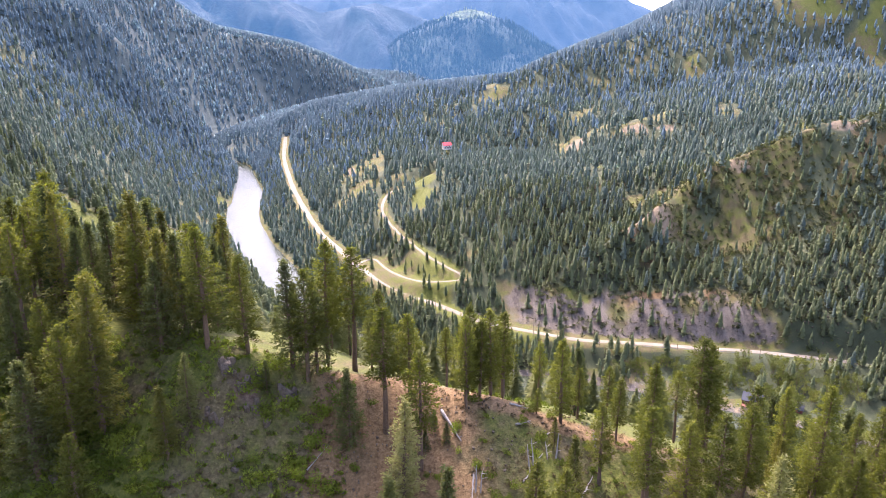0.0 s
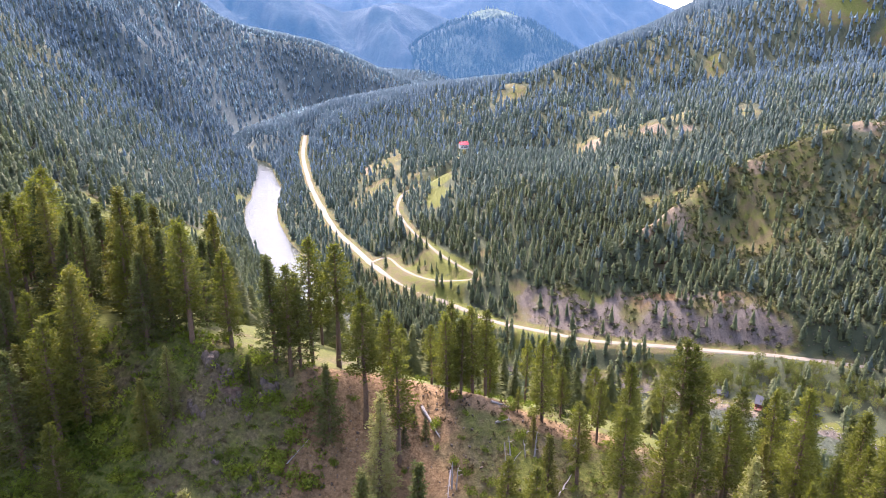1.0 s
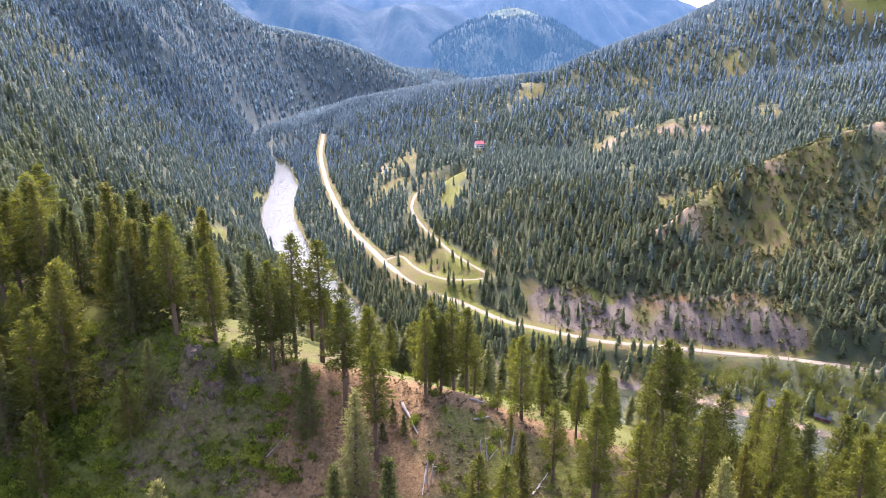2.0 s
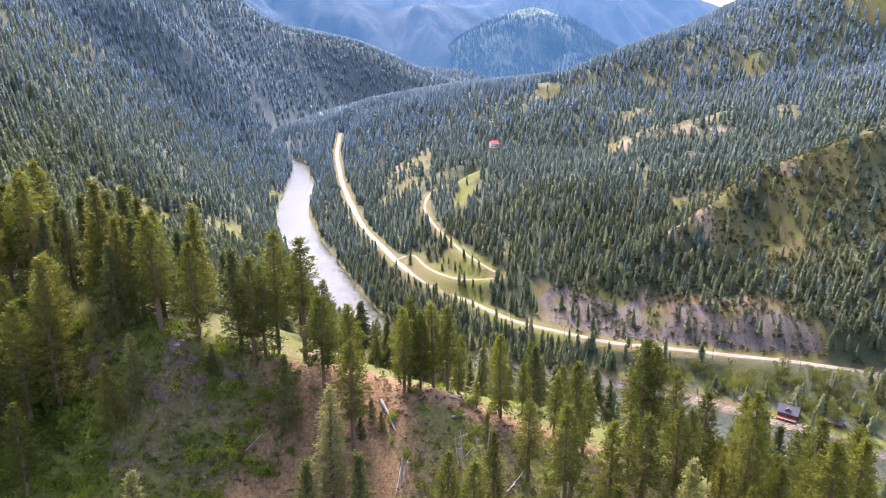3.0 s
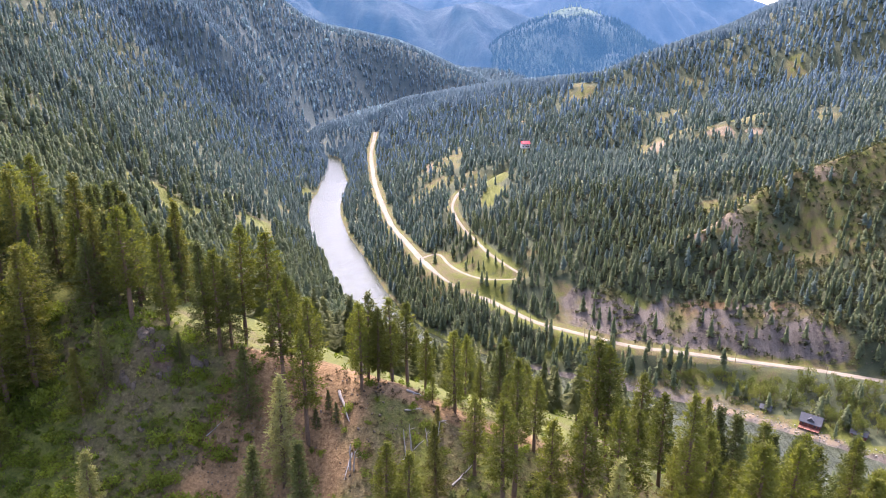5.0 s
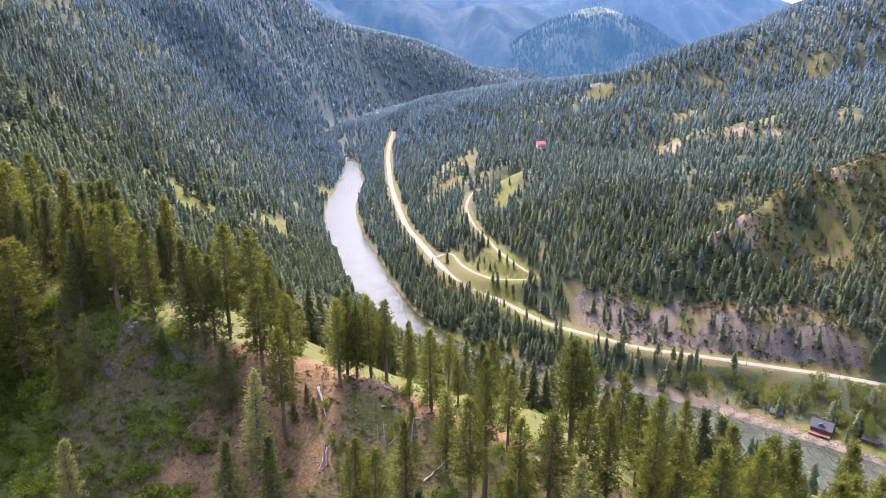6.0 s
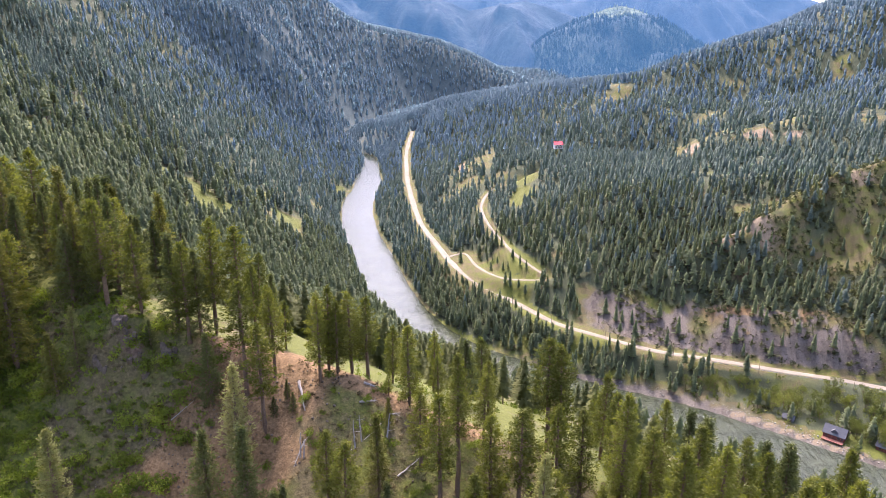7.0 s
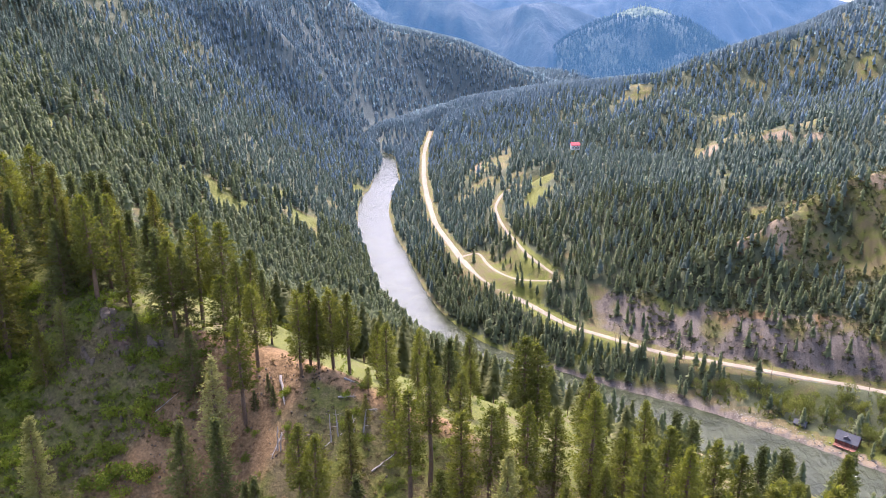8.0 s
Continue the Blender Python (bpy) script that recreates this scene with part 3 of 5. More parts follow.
mx, my = scatter(rng, -760, 560, 140, 640, 5.2, lambda x, y: forest_density(x, y) * in_valley_view(x, y))
lft = near_line(mx, my, RIVER_LINE)[1] < 0
away = np.hypot(mx, my)
up = rng.random(len(mx)) < step01(460, 800, away)  # haze-tinted needles take over up the valley
close = away < 300
forest("forest_on_near_bank", "dense dark green conifers on the steep near bank", rng, mx[lft & ~up & ~close], my[lft & ~up & ~close], tall(10, 24), MID, FOREST, True, 1.1)
forest("forest_behind_the_ridge", "olive green conifers on the slope behind the ridge", rng, mx[close], my[close], tall(11, 23), NEAR, NEAR_FOREST)
forest("forest_on_far_bank", "green pines and firs along the road and the slope above", rng, mx[~lft & ~up & ~close], my[~lft & ~up & ~close], tall(8, 18), MID, FOREST, True, 1.1)
forest("blue_green_forest", "conifers on both sides of the valley, tinted blue-green for haze", rng, mx[up & ~close], my[up & ~close], tall(8, 18), MID, HAZED_VALLEY_FOREST, True, 1.15)
fx, fy = scatter(rng, -1700, 1150, 640, 1500, 6.5, lambda x, y: forest_density(x, y) * in_valley_view(x, y))
ex, ey = scatter(rng, -110, 215, 380, 640, 5.0, lambda x, y: 0.85 * (river_near(x, y)[0] > RIVER_HALF + 4) * (river_near(x, y)[1] > 0) * (near_line(x, y, MAIN_ROAD)[1] < 0)
                 * (near_line(x, y, MAIN_ROAD)[0] > 8.5) * (near_line(x, y, MAIN_ROAD)[0] < 60) * (1 - 0.55 * step01(20, 60, x) - 0.45 * step01(110, 135, x)))
forest("trees_along_the_road", "dark conifers crowding the bank between road and river", rng, ex, ey, lambda r, x, y: tall(6, 17)(r, x, y) * (0.55 + 0.45 * step01(6, 16, near_line(x, y, MAIN_ROAD)[0])), MID, FOREST)
ix, iy = scatter(rng, -58, 8, 522, 640, 5.5, lambda x, y: 0.34 * (near_line(x, y, DRIVE)[0] > 4) * (near_line(x, y, DRIVE)[0] < 22) * (near_line(x, y, MAIN_ROAD)[0] > 14))
forest("trees_inside_the_bend", "small green conifers on the grass inside the hairpin bend", rng, ix, iy, tall(4, 12), MID, FOREST, True, 1.1)
# share of trees in the stronger haze tint grows with distance
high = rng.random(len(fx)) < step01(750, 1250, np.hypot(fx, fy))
forest("forest_up_the_valley", "thick conifer forest filling the upper valley", rng, fx[~high], fy[~high], tall(9, 18), FAR, HAZED_VALLEY_FOREST, False, 1.2)
forest("forest_on_upper_slopes", "conifers on the upper slopes, coloured blue-green for haze", rng, fx[high], fy[high], tall(9, 18), FAR, HAZED_FAR_FOREST, False, 1.3)
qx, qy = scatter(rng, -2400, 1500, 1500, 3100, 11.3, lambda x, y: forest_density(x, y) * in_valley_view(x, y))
forest("forest_in_the_distance", "distant conifer forest, coloured blue-green for haze", rng, qx, qy, tall(12, 21), FARTHEST, HAZED_FAR_FOREST, False, 1.7)


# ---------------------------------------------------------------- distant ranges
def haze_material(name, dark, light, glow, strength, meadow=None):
    """Far mountains, with kilometres of haze put in as blue emission. meadow: the height from which pale grass shows.
    """
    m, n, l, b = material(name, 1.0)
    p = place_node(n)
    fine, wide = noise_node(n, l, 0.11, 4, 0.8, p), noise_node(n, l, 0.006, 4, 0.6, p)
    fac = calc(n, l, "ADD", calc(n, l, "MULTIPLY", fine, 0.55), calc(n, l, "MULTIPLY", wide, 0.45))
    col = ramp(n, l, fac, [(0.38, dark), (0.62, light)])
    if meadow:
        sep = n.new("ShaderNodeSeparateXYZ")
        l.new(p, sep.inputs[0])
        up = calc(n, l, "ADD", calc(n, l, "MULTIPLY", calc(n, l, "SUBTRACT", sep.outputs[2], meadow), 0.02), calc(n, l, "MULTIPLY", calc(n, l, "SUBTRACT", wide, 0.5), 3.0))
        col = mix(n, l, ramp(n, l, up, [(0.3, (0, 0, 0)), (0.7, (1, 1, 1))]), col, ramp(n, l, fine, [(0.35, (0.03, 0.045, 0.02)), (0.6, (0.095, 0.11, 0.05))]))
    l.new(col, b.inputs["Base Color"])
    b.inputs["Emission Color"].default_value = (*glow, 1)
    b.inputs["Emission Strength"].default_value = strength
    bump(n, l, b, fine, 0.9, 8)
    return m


def range_height(x, y, crest, fall, seed):
    """Height of a range with ribs and gullies below a crest of x, y, z points."""
    line = np.array(crest, float)
    cz = np.interp(x, line[:, 0], line[:, 2]) + fbm(x, x * 0, 170, seed, 4) * 9
    off = np.abs(y - np.interp(x, line[:, 0], line[:, 1]))
    ribs = np.abs(fbm(x + 0.35 * y, y * 0.45, 420, seed + 3, 2)) * 150 + np.abs(fbm(x + 0.3 * y, y * 0.4, 150, seed + 5, 4)) * 60
    return np.maximum(cz - off * fall + (ribs - 30) * np.clip(off / 320, 0, 1), -60)


def mountain_range(name, label, crest, fall, seed, mat, depth=900, step=20):
    line = np.array(crest, float)
    xs = np.arange(line[0, 0], line[-1, 0] + 1, step)
    ys = np.linspace(-1, 1, 76)
    X = np.repeat(xs[:, None], len(ys), 1)
    Y = np.interp(xs, line[:, 0], line[:, 1])[:, None] + (np.sign(ys) * np.abs(ys) ** 1.4 * depth)[None]
    ob = mesh_object(name, np.stack([X, Y, range_height(X, Y, crest, fall, seed)], -1).reshape(-1, 3), grid_faces(len(xs), len(ys)), mat, smooth=True)
    return tagged(ob, label, "mountain", kind="structure")


# blue emission stands in for haze; the slopes themselves give no light
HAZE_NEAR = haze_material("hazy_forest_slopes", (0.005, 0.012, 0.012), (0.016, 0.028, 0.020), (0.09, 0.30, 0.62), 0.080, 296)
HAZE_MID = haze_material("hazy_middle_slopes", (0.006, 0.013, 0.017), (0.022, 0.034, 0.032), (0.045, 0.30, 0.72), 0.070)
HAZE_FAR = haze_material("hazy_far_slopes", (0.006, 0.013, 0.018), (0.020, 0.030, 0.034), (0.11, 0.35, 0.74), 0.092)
HILL = [(-700, 3150, 20), (-347, 3050, 110), (-206, 3100, 205), (-60, 3200, 290), (10, 3260, 322), (68, 3300, 352),
        (130, 3300, 366), (190, 3290, 352), (294, 3200, 296), (421, 3050, 215), (560, 3000, 120), (900, 2950, 40)]
MIDDLE = [(-3400, 3700, 1100), (-1900, 3700, 760), (-1150, 3700, 560), (-800, 3700, 420), (-620, 3650, 350), (-480, 3650, 372), (-330, 3620, 400), (-230, 3600, 372), (-110, 3600, 330), (20, 3600, 300),
          (160, 3600, 250), (400, 3600, 120), (600, 3600, 60)]
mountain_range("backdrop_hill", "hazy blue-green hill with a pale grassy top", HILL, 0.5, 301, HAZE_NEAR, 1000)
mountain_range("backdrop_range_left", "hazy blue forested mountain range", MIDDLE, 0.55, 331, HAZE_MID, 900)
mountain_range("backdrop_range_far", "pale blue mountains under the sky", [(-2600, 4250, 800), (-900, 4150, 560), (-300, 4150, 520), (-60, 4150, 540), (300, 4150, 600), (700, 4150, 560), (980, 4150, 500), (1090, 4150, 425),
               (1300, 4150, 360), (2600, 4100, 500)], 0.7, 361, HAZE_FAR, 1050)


def hill_ground(x, y):
    return range_height(x, y, HILL, 0.5, 301)


def hill_woods(x, y):
    z = hill_ground(x, y)
    return np.clip(0.75 + 0.7 * fbm(x, y, 120, 311, 3), 0.1, 1) * (1 - 0.85 * step01(278, 306, z + 25 * fbm(x, y, 70, 313, 2))) * (z > 20)


hx, hy = scatter(rng, -420, 620, 2560, 3330, 10.5, hill_woods)
# these trees share the hill's emitted haze
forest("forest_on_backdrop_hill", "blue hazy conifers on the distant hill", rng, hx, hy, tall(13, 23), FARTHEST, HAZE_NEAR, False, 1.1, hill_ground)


# ---------------------------------------------------------------- near trees
def limbed_tree(rng, tall_, crown_from, reach, limbs, droop, tuft, fan, sides=7, dead=6, lean=0.0, spire=False):
    """Trunk, limbs and needle tufts of one conifer as arrays of vertices and triangles."""
    trunk_r = 0.0135 * tall_ + 0.05
    zs = np.linspace(-0.6, tall_ * 0.985, 10)
    wob = np.cumsum(rng.normal(0, 0.035, (10, 2)), 0) * tall_ / 18
    wob[:, 0] += lean * (zs / tall_) ** 1.5
    tv, tf = [], []
    for i, z in enumerate(zs):
        r = trunk_r * (1 - max(z, 0) / tall_) ** 0.8 + 0.02 + (0.35 * trunk_r if i == 0 else 0)
        for q in range(sides):
            a = 6.283 * q / sides
            tv.append((wob[i, 0] + r * math.cos(a), wob[i, 1] + r * math.sin(a), z))
    for i in range(len(zs) - 1):
        for q in range(sides):
            a, b = i * sides + q, i * sides + (q + 1) % sides
            tf += [(a, b, b + sides), (a, b + sides, a + sides)]
    lv, lf, cv, cf = [], [], [], []

    def stick(p, q, r):
        k = len(lv)
        d = q - p
        u = np.cross(d, (0.1, 0.2, 1.0))
        u /= np.linalg.norm(u) + 1e-9
        w = np.cross(d, u)
        w /= np.linalg.norm(w) + 1e-9
        for c, rr in ((p, r), (q, r * 0.35)):
            for a in (0, 2.094, 4.189):
                lv.append(c + rr * (math.cos(a) * u + math.sin(a) * w))
        for a in range(3):
            b = (a + 1) % 3
            lf.extend([(k + a, k + b, k + 3 + b), (k + a, k + 3 + b, k + 3 + a)])

    def spray(c, d, size):
        d = d / (np.linalg.norm(d) + 1e-9)
        for _ in range(fan):
            e = d + rng.normal(0, 0.55, 3)
            e /= np.linalg.norm(e) + 1e-9
            u = np.cross(e, rng.normal(0, 1, 3))
            u /= np.linalg.norm(u) + 1e-9
            s = size * rng.uniform(0.6, 1.1)
            at = c + rng.normal(0, 0.38 * size, 3) - e * s * 0.3
            k = len(cv)
            cv.extend([at - u * s * 0.21, at + u * s * 0.21, at + e * s])
            cf.append((k, k + 1, k + 2))

    for i in range(limbs):
        s = (i + rng.random()) / limbs
        s = s ** (0.9 if spire else 1.05)
        z = tall_ * (crown_from + (0.985 - crown_from) * s)
        if spire:
            prof = (1 - s) ** 0.85
        else:
            prof = (1 - s) ** 0.62 * (0.55 + 0.45 * min(1, s / 0.3))
        length = max(0.35, reach * tall_ * prof * rng.uniform(0.6, 1.2))
        a = i * 2.39996 + rng.normal(0, 0.35)
        start = np.array([np.interp(z, zs, wob[:, 0]), np.interp(z, zs, wob[:, 1]), z])
        up = (0.45 * s - droop * (1 - s)) + rng.normal(0, 0.12)
        d = np.array([math.cos(a), math.sin(a), up])
        mid = start + d * length * 0.55
        end = mid + np.array([d[0], d[1], up + 0.3]) * length * 0.45
        stick(start, start * 0.4 + end * 0.6, 0.018 * length + 0.012)
        n = int(2 + length / 0.30)
        side = np.array([-d[1], d[0], 0])
        for k in range(n):
            f = 0.28 + 0.72 * (k + 0.5 * rng.random()) / n
            c = start + (mid - start) * min(1, f / 0.55) + (end - mid) * max(0, (f - 0.55) / 0.45)
            c = c + side * rng.normal(0, 0.20) * length * (1.1 - 0.6 * f) + np.array([0, 0, rng.normal(0.05, 0.12)])
            spray(c, np.array([d[0], d[1], 0.35 if not spire else 0.05]), tuft)
        spray(end, d + np.array([0, 0, 0.3]), tuft * 1.1)
    top = np.array([wob[-1, 0], wob[-1, 1], tall_ * 0.975])
    for _ in range(4):
        spray(top + np.array([0, 0, rng.uniform(-0.5, 0.1)]), np.array([rng.normal(0, 0.3), rng.normal(0, 0.3), 1.0]), tuft)
    for _ in range(dead):
        z = tall_ * crown_from * rng.uniform(0.35, 1.0)
        a = rng.uniform(0, 6.283)
        p = np.array([np.interp(z, zs, wob[:, 0]), np.interp(z, zs, wob[:, 1]), z])
        stick(p, p + np.array([math.cos(a), math.sin(a), rng.uniform(-0.4, 0.2)]) * rng.uniform(0.5, 1.6), 0.03)
    return (tv, tf), (lv, lf), (cv, cf)


PALE = foliage_material("pale_pine_needles", (0.095, 0.100, 0.031), (0.216, 0.205, 0.076), (1.2, 1.3, 0.8), 0.45)
GOLDEN = foliage_material("yellow_green_needles", (0.052, 0.054, 0.008), (0.125, 0.120, 0.021), (1.3, 1.35, 0.55), 0.34)
trng = np.random.default_rng(21)
# kind: trunk-and-crown figures, needle material, label
KINDS = {
    "pine": ([(18, 0.30, 0.17, 105, 0.25), (18, 0.38, 0.15, 90, 0.3), (18, 0.22, 0.18, 115, 0.2), (18, 0.45, 0.15, 80, 0.2), (18, 0.16, 0.16, 120, 0.28)], NEEDLES, "green ponderosa pine with a bare lower trunk on the slope", False),
    "tall": ([(30, 0.40, 0.115, 165, 0.25), (30, 0.46, 0.105, 150, 0.22), (28, 0.36, 0.12, 160, 0.3)], NEEDLES, "tall green ponderosa pine with a bare lower trunk", False),
    "fir": ([(16, 0.06, 0.19, 150, 0.3), (16, 0.10, 0.16, 140, 0.36), (16, 0.05, 0.22, 150, 0.25)], FIR, "dark green fir with branches down to the ground", True),
    "pale": ([(20, 0.12, 0.14, 150, 0.15), (20, 0.08, 0.15, 145, 0.1)], PALE, "pale grey-green young pine with tufted branch ends", False),
    "golden": ([(20, 0.10, 0.15, 140, 0.3), (18, 0.12, 0.17, 130, 0.3)], GOLDEN, "yellow-green conifer lit through its needles", True),
}
protos = {}


def tree_model(kind, pick):
    if (kind, pick) not in protos:
        rows, mat, label, spire = KINDS[kind]
        tall_, cf_, reach, limbs, droop = rows[pick]
        trunk, limb, crown = limbed_tree(trng, tall_, cf_, reach, limbs, droop, 0.44 if kind != "fir" else 0.42, 5, spire=spire, lean=trng.normal(0, 0.25))
        base = tagged(new("fir_tree" if kind == "fir" else "pine_tree"), label, "tree", group="conifers on the near ridge")
        n0 = len(trunk[0])
        mesh_object("trunk", trunk[0] + limb[0], trunk[1] + [(a + n0, b + n0, c + n0) for a, b, c in limb[1]], BARK, base)
        mesh_object("crown", *crown, mat, base, tint=np.zeros(len(crown[0])))
        protos[kind, pick] = [base, tall_, None]
    return protos[kind, pick]


def plant(kind, x, y, tall_, sink=0.0):
    """One tree of that kind and height, standing on the ground at x, y."""
    if kind == "pine" and tall_ > 24:
        kind = "tall"
    rec = tree_model(kind, trng.integers(0, len(KINDS[kind][0])))
    base, unit, used = rec
    s = tall_ / unit
    z = float(height(np.array([x]), np.array([y]))[0]) - sink
    wide = s * trng.uniform(1.05, 1.3) if s > 0.6 else s * 1.25
    m = pose(x, y, z, 0, 0, trng.uniform(0, 360)) @ Matrix.Diagonal((wide, wide, s, 1))
    if used is None:
        base.matrix_basis = m
        rec[2] = base.scale.copy()
        return base
    k = rec[2]
    return copy_thing(base, m @ Matrix.Diagonal((1 / k[0], 1 / k[1], 1 / k[2], 1)))


# kind, x, y, height of the top above the sea of the river
LEFT_STAND = [("golden", -51.5, 91, 188), ("pale", -38, 90.5, 176), ("fir", -28, 97, 171.8), ("pine", -31.5, 100.5, 188), ("fir", -24.5, 101, 187), ("pine", -22, 100, 186),
              ("fir", -20.8, 102, 184), ("pine", -19.5, 105, 189), ("pine", -15, 106, 187.5), ("pine", -9, 96, 181), ("pine", -10.5, 103.5, 181), ("pine", -5.5, 100, 178.5),
              ("fir", -14.6, 93.7, 172), ("pale", -5.9, 86, 171.2), ("pine", -3.5, 91, 176), ("fir", -7.5, 79, 163.5), ("fir", 0.6, 77, 166.5), ("pale", -30, 73, 164),
              ("pine", -50, 79, 170), ("pine", -54, 87, 182), ("golden", -41, 88, 172), ("fir", -58, 84, 178)]
RIDGE_STAND = [("fir", -1.4, 96, 162.5), ("fir", 0.5, 94, 161.5), ("fir", -2.8, 93.5, 161), ("pine", 4, 102, 179), ("pine", 3.7, 98.8, 178.5), ("pine", 8, 103, 178), ("pine", 10.2, 105, 176.5), ("pine", 6, 101, 177),
               ("pine", 19.5, 100, 174), ("pine", 15.5, 100.5, 165), ("pine", -8, 110, 172), ("pine", -13, 113, 174), ("pine", 30.3, 88, 176), ("pine", 29, 82, 172),
               ("golden", 17.5, 94, 163.5), ("pine", 24, 90, 168)]
RIGHT_STAND = [("pine", 43.4, 102, 173.3), ("pine", 45.2, 103.2, 171.6), ("pine", 55, 106, 162.5), ("pine", 53, 120, 158.5), ("pine", 54.5, 86, 173.5), ("pine", 62, 77, 172),
               ("pine", 67.5, 81, 170), ("pale", 44, 76.6, 168), ("pine", 36, 86, 167.5), ("pine", 40, 95, 164), ("pine", 49, 95, 165), ("pine", 72, 92, 165), ("pine", 80, 86, 164), ("pine", 60, 95, 163),
               ("pine", 35, 76, 164), ("pine", 52, 76, 165), ("fir", 22, 78, 160), ("pine", 33, 97, 168)]
LOWER_STAND = [("fir", 6.4, 74, 158.4), ("fir", 8.3, 74, 159.7), ("pine", 12.6, 79, 166), ("pine", 16.2, 77, 166), ("pine", 28.3, 98, 168), ("pine", 23.3, 105, 166.5), ("pine", 40, 86, 169),
               ("pine", 64, 112, 159), ("fir", 71, 130, 147), ("fir", 74, 130, 146), ("pine", 63.4, 84, 165.4), ("pine", 46, 80, 163.7), ("pine", 31, 115, 161.6), ("pine", 45.3, 88, 169),
               ("golden", 18.7, 84, 166.5), ("pine", 68, 92, 160.5), ("pine", 65, 89, 168), ("fir", 104, 170, 118), ("fir", 100, 180, 112.7), ("pine", 118, 170, 119), ("fir", 106, 180, 108.3),
               ("pine", 112, 192, 104), ("pine", 57, 80, 166), ("pine", 78, 84, 164), ("pine", 84, 92, 160), ("pine", 78, 100, 158), ("pine", 92, 100, 155), ("fir", 124, 185, 112)]
for stand in (LEFT_STAND, RIDGE_STAND, RIGHT_STAND, LOWER_STAND):
    for kind, x, y, top in stand:
        foot = float(height(np.array([x]), np.array([y]))[0])
        plant(kind, x, y, max(4.0, top - foot + 0.4), 0.3)

taken = np.array([(x, y) for stand in (LEFT_STAND, RIDGE_STAND, RIGHT_STAND, LOWER_STAND) for _, x, y, _ in stand])


def fill_stand(x0, x1, y0, y1, step, share, lo, hi, mix_of, room=3.0):
    """Trees between those placed one by one."""
    xs, ys = scatter(trng, x0, x1, y0, y1, step, lambda a, b: np.full(a.shape, share) * (0.6 + 0.6 * fbm(a, b, 25, 61, 2) > 0.3))
    for x, y in zip(xs, ys):
        if np.hypot(taken[:, 0] - x, taken[:, 1] - y).min() > room:
            plant(mix_of[trng.integers(0, len(mix_of))], x, y, trng.uniform(lo, hi), 0.3)


fill_stand(-90, -36, 97, 130, 5.6, 0.85, 15, 24, ("pine", "fir", "pine", "golden", "fir"))
fill_stand(-84, -58, 82, 96, 6.0, 0.7, 12, 21, ("pine", "golden", "fir"))
fill_stand(58, 98, 80, 120, 7.5, 0.6, 10, 17, ("pine", "pine", "pine", "golden"))
fill_stand(30, 84, 66, 77, 6.0, 0.7, 10, 15, ("pine", "fir"))
fill_stand(-60, 60, 111, 140, 9, 0.36, 11, 17, ("pine", "pine", "fir"))
fill_stand(60, 108, 121, 142, 10, 0.5, 10, 17, ("pine", "pine", "fir"))


# ---------------------------------------------------------------- shrubs
def ground_at(x, y):
    return float(height(np.array([float(x)]), np.array([float(y)]))[0])


def leaf_cloud(rng, lumps, leaves, size):
    """Leaves of a shrub one metre in radius: small triangles on several lumps."""
    v, f = [], []
    centres = np.column_stack([rng.normal(0, 0.45, lumps), rng.normal(0, 0.45, lumps), rng.uniform(0.3, 0.85, lumps)])
    for c in centres:
        for _ in range(leaves):
            d = rng.normal(0, 1, 3)
            d /= np.linalg.norm(d)
            p = c + d * np.array([0.42, 0.42, 0.36]) * rng.uniform(0.75, 1.05)
            p[2] = max(p[2], 0.02)
            a, b = rng.normal(0, 1, 3), rng.normal(0, 1, 3)
            k = len(v)
            v += [p, p + a / np.linalg.norm(a) * size, p + b / np.linalg.norm(b) * size]
            f.append((k, k + 1, k + 2))
    return np.array(v), np.array(f)


def stems(rng, n):
    v, f = [], []
    for _ in range(n):
        a, r, t = rng.uniform(0, 6.283), rng.uniform(0.2, 0.6), rng.uniform(0.5, 0.9)
        k = len(v)
        v += [(-0.03, 0, -0.15), (0.03, 0, -0.15), (0, 0.04, -0.15), (r * math.cos(a), r * math.sin(a), t)]
        f += [(k, k + 1, k + 3), (k + 1, k + 2, k + 3), (k + 2, k, k + 3)]
    return v, f


srng = np.random.default_rng(33)
LIME = foliage_material("bright_shrub_leaves", (0.075, 0.100, 0.008), (0.165, 0.190, 0.022), (1.2, 1.4, 0.6), 0.4)
shrub_models = []
for mat, label in ((SHRUB, "green leafy shrub on the steep slope"), (SHRUB, "low dull green shrub on the slope"), (LIME, "bright yellow-green shrub in fresh leaf")):
    base = tagged(new("shrub"), label, "shrub", group="shrubs on the near slope")
    mesh_object("stems", *stems(srng, 6), BARK, base)
    lv_, lf_ = leaf_cloud(srng, 7, 54, 0.18)
    mesh_object("leaves", lv_, lf_, mat, base, tint=np.zeros(len(lv_)))
    shrub_models.append([base, False])


def plant_shrub(k, x, y, r):
    base, used = shrub_models[k]
    m = pose(x, y, ground_at(x, y) - 0.1, 0, 0, srng.uniform(0, 360)) @ Matrix.Diagonal((r, r, r * srng.uniform(0.75, 1.15), 1))
    if used:
        s = used
        return copy_thing(base, m @ Matrix.Diagonal((1 / s[0], 1 / s[1], 1 / s[2], 1)))
    base.matrix_basis = m
    shrub_models[k][1] = base.scale.copy()
    return base


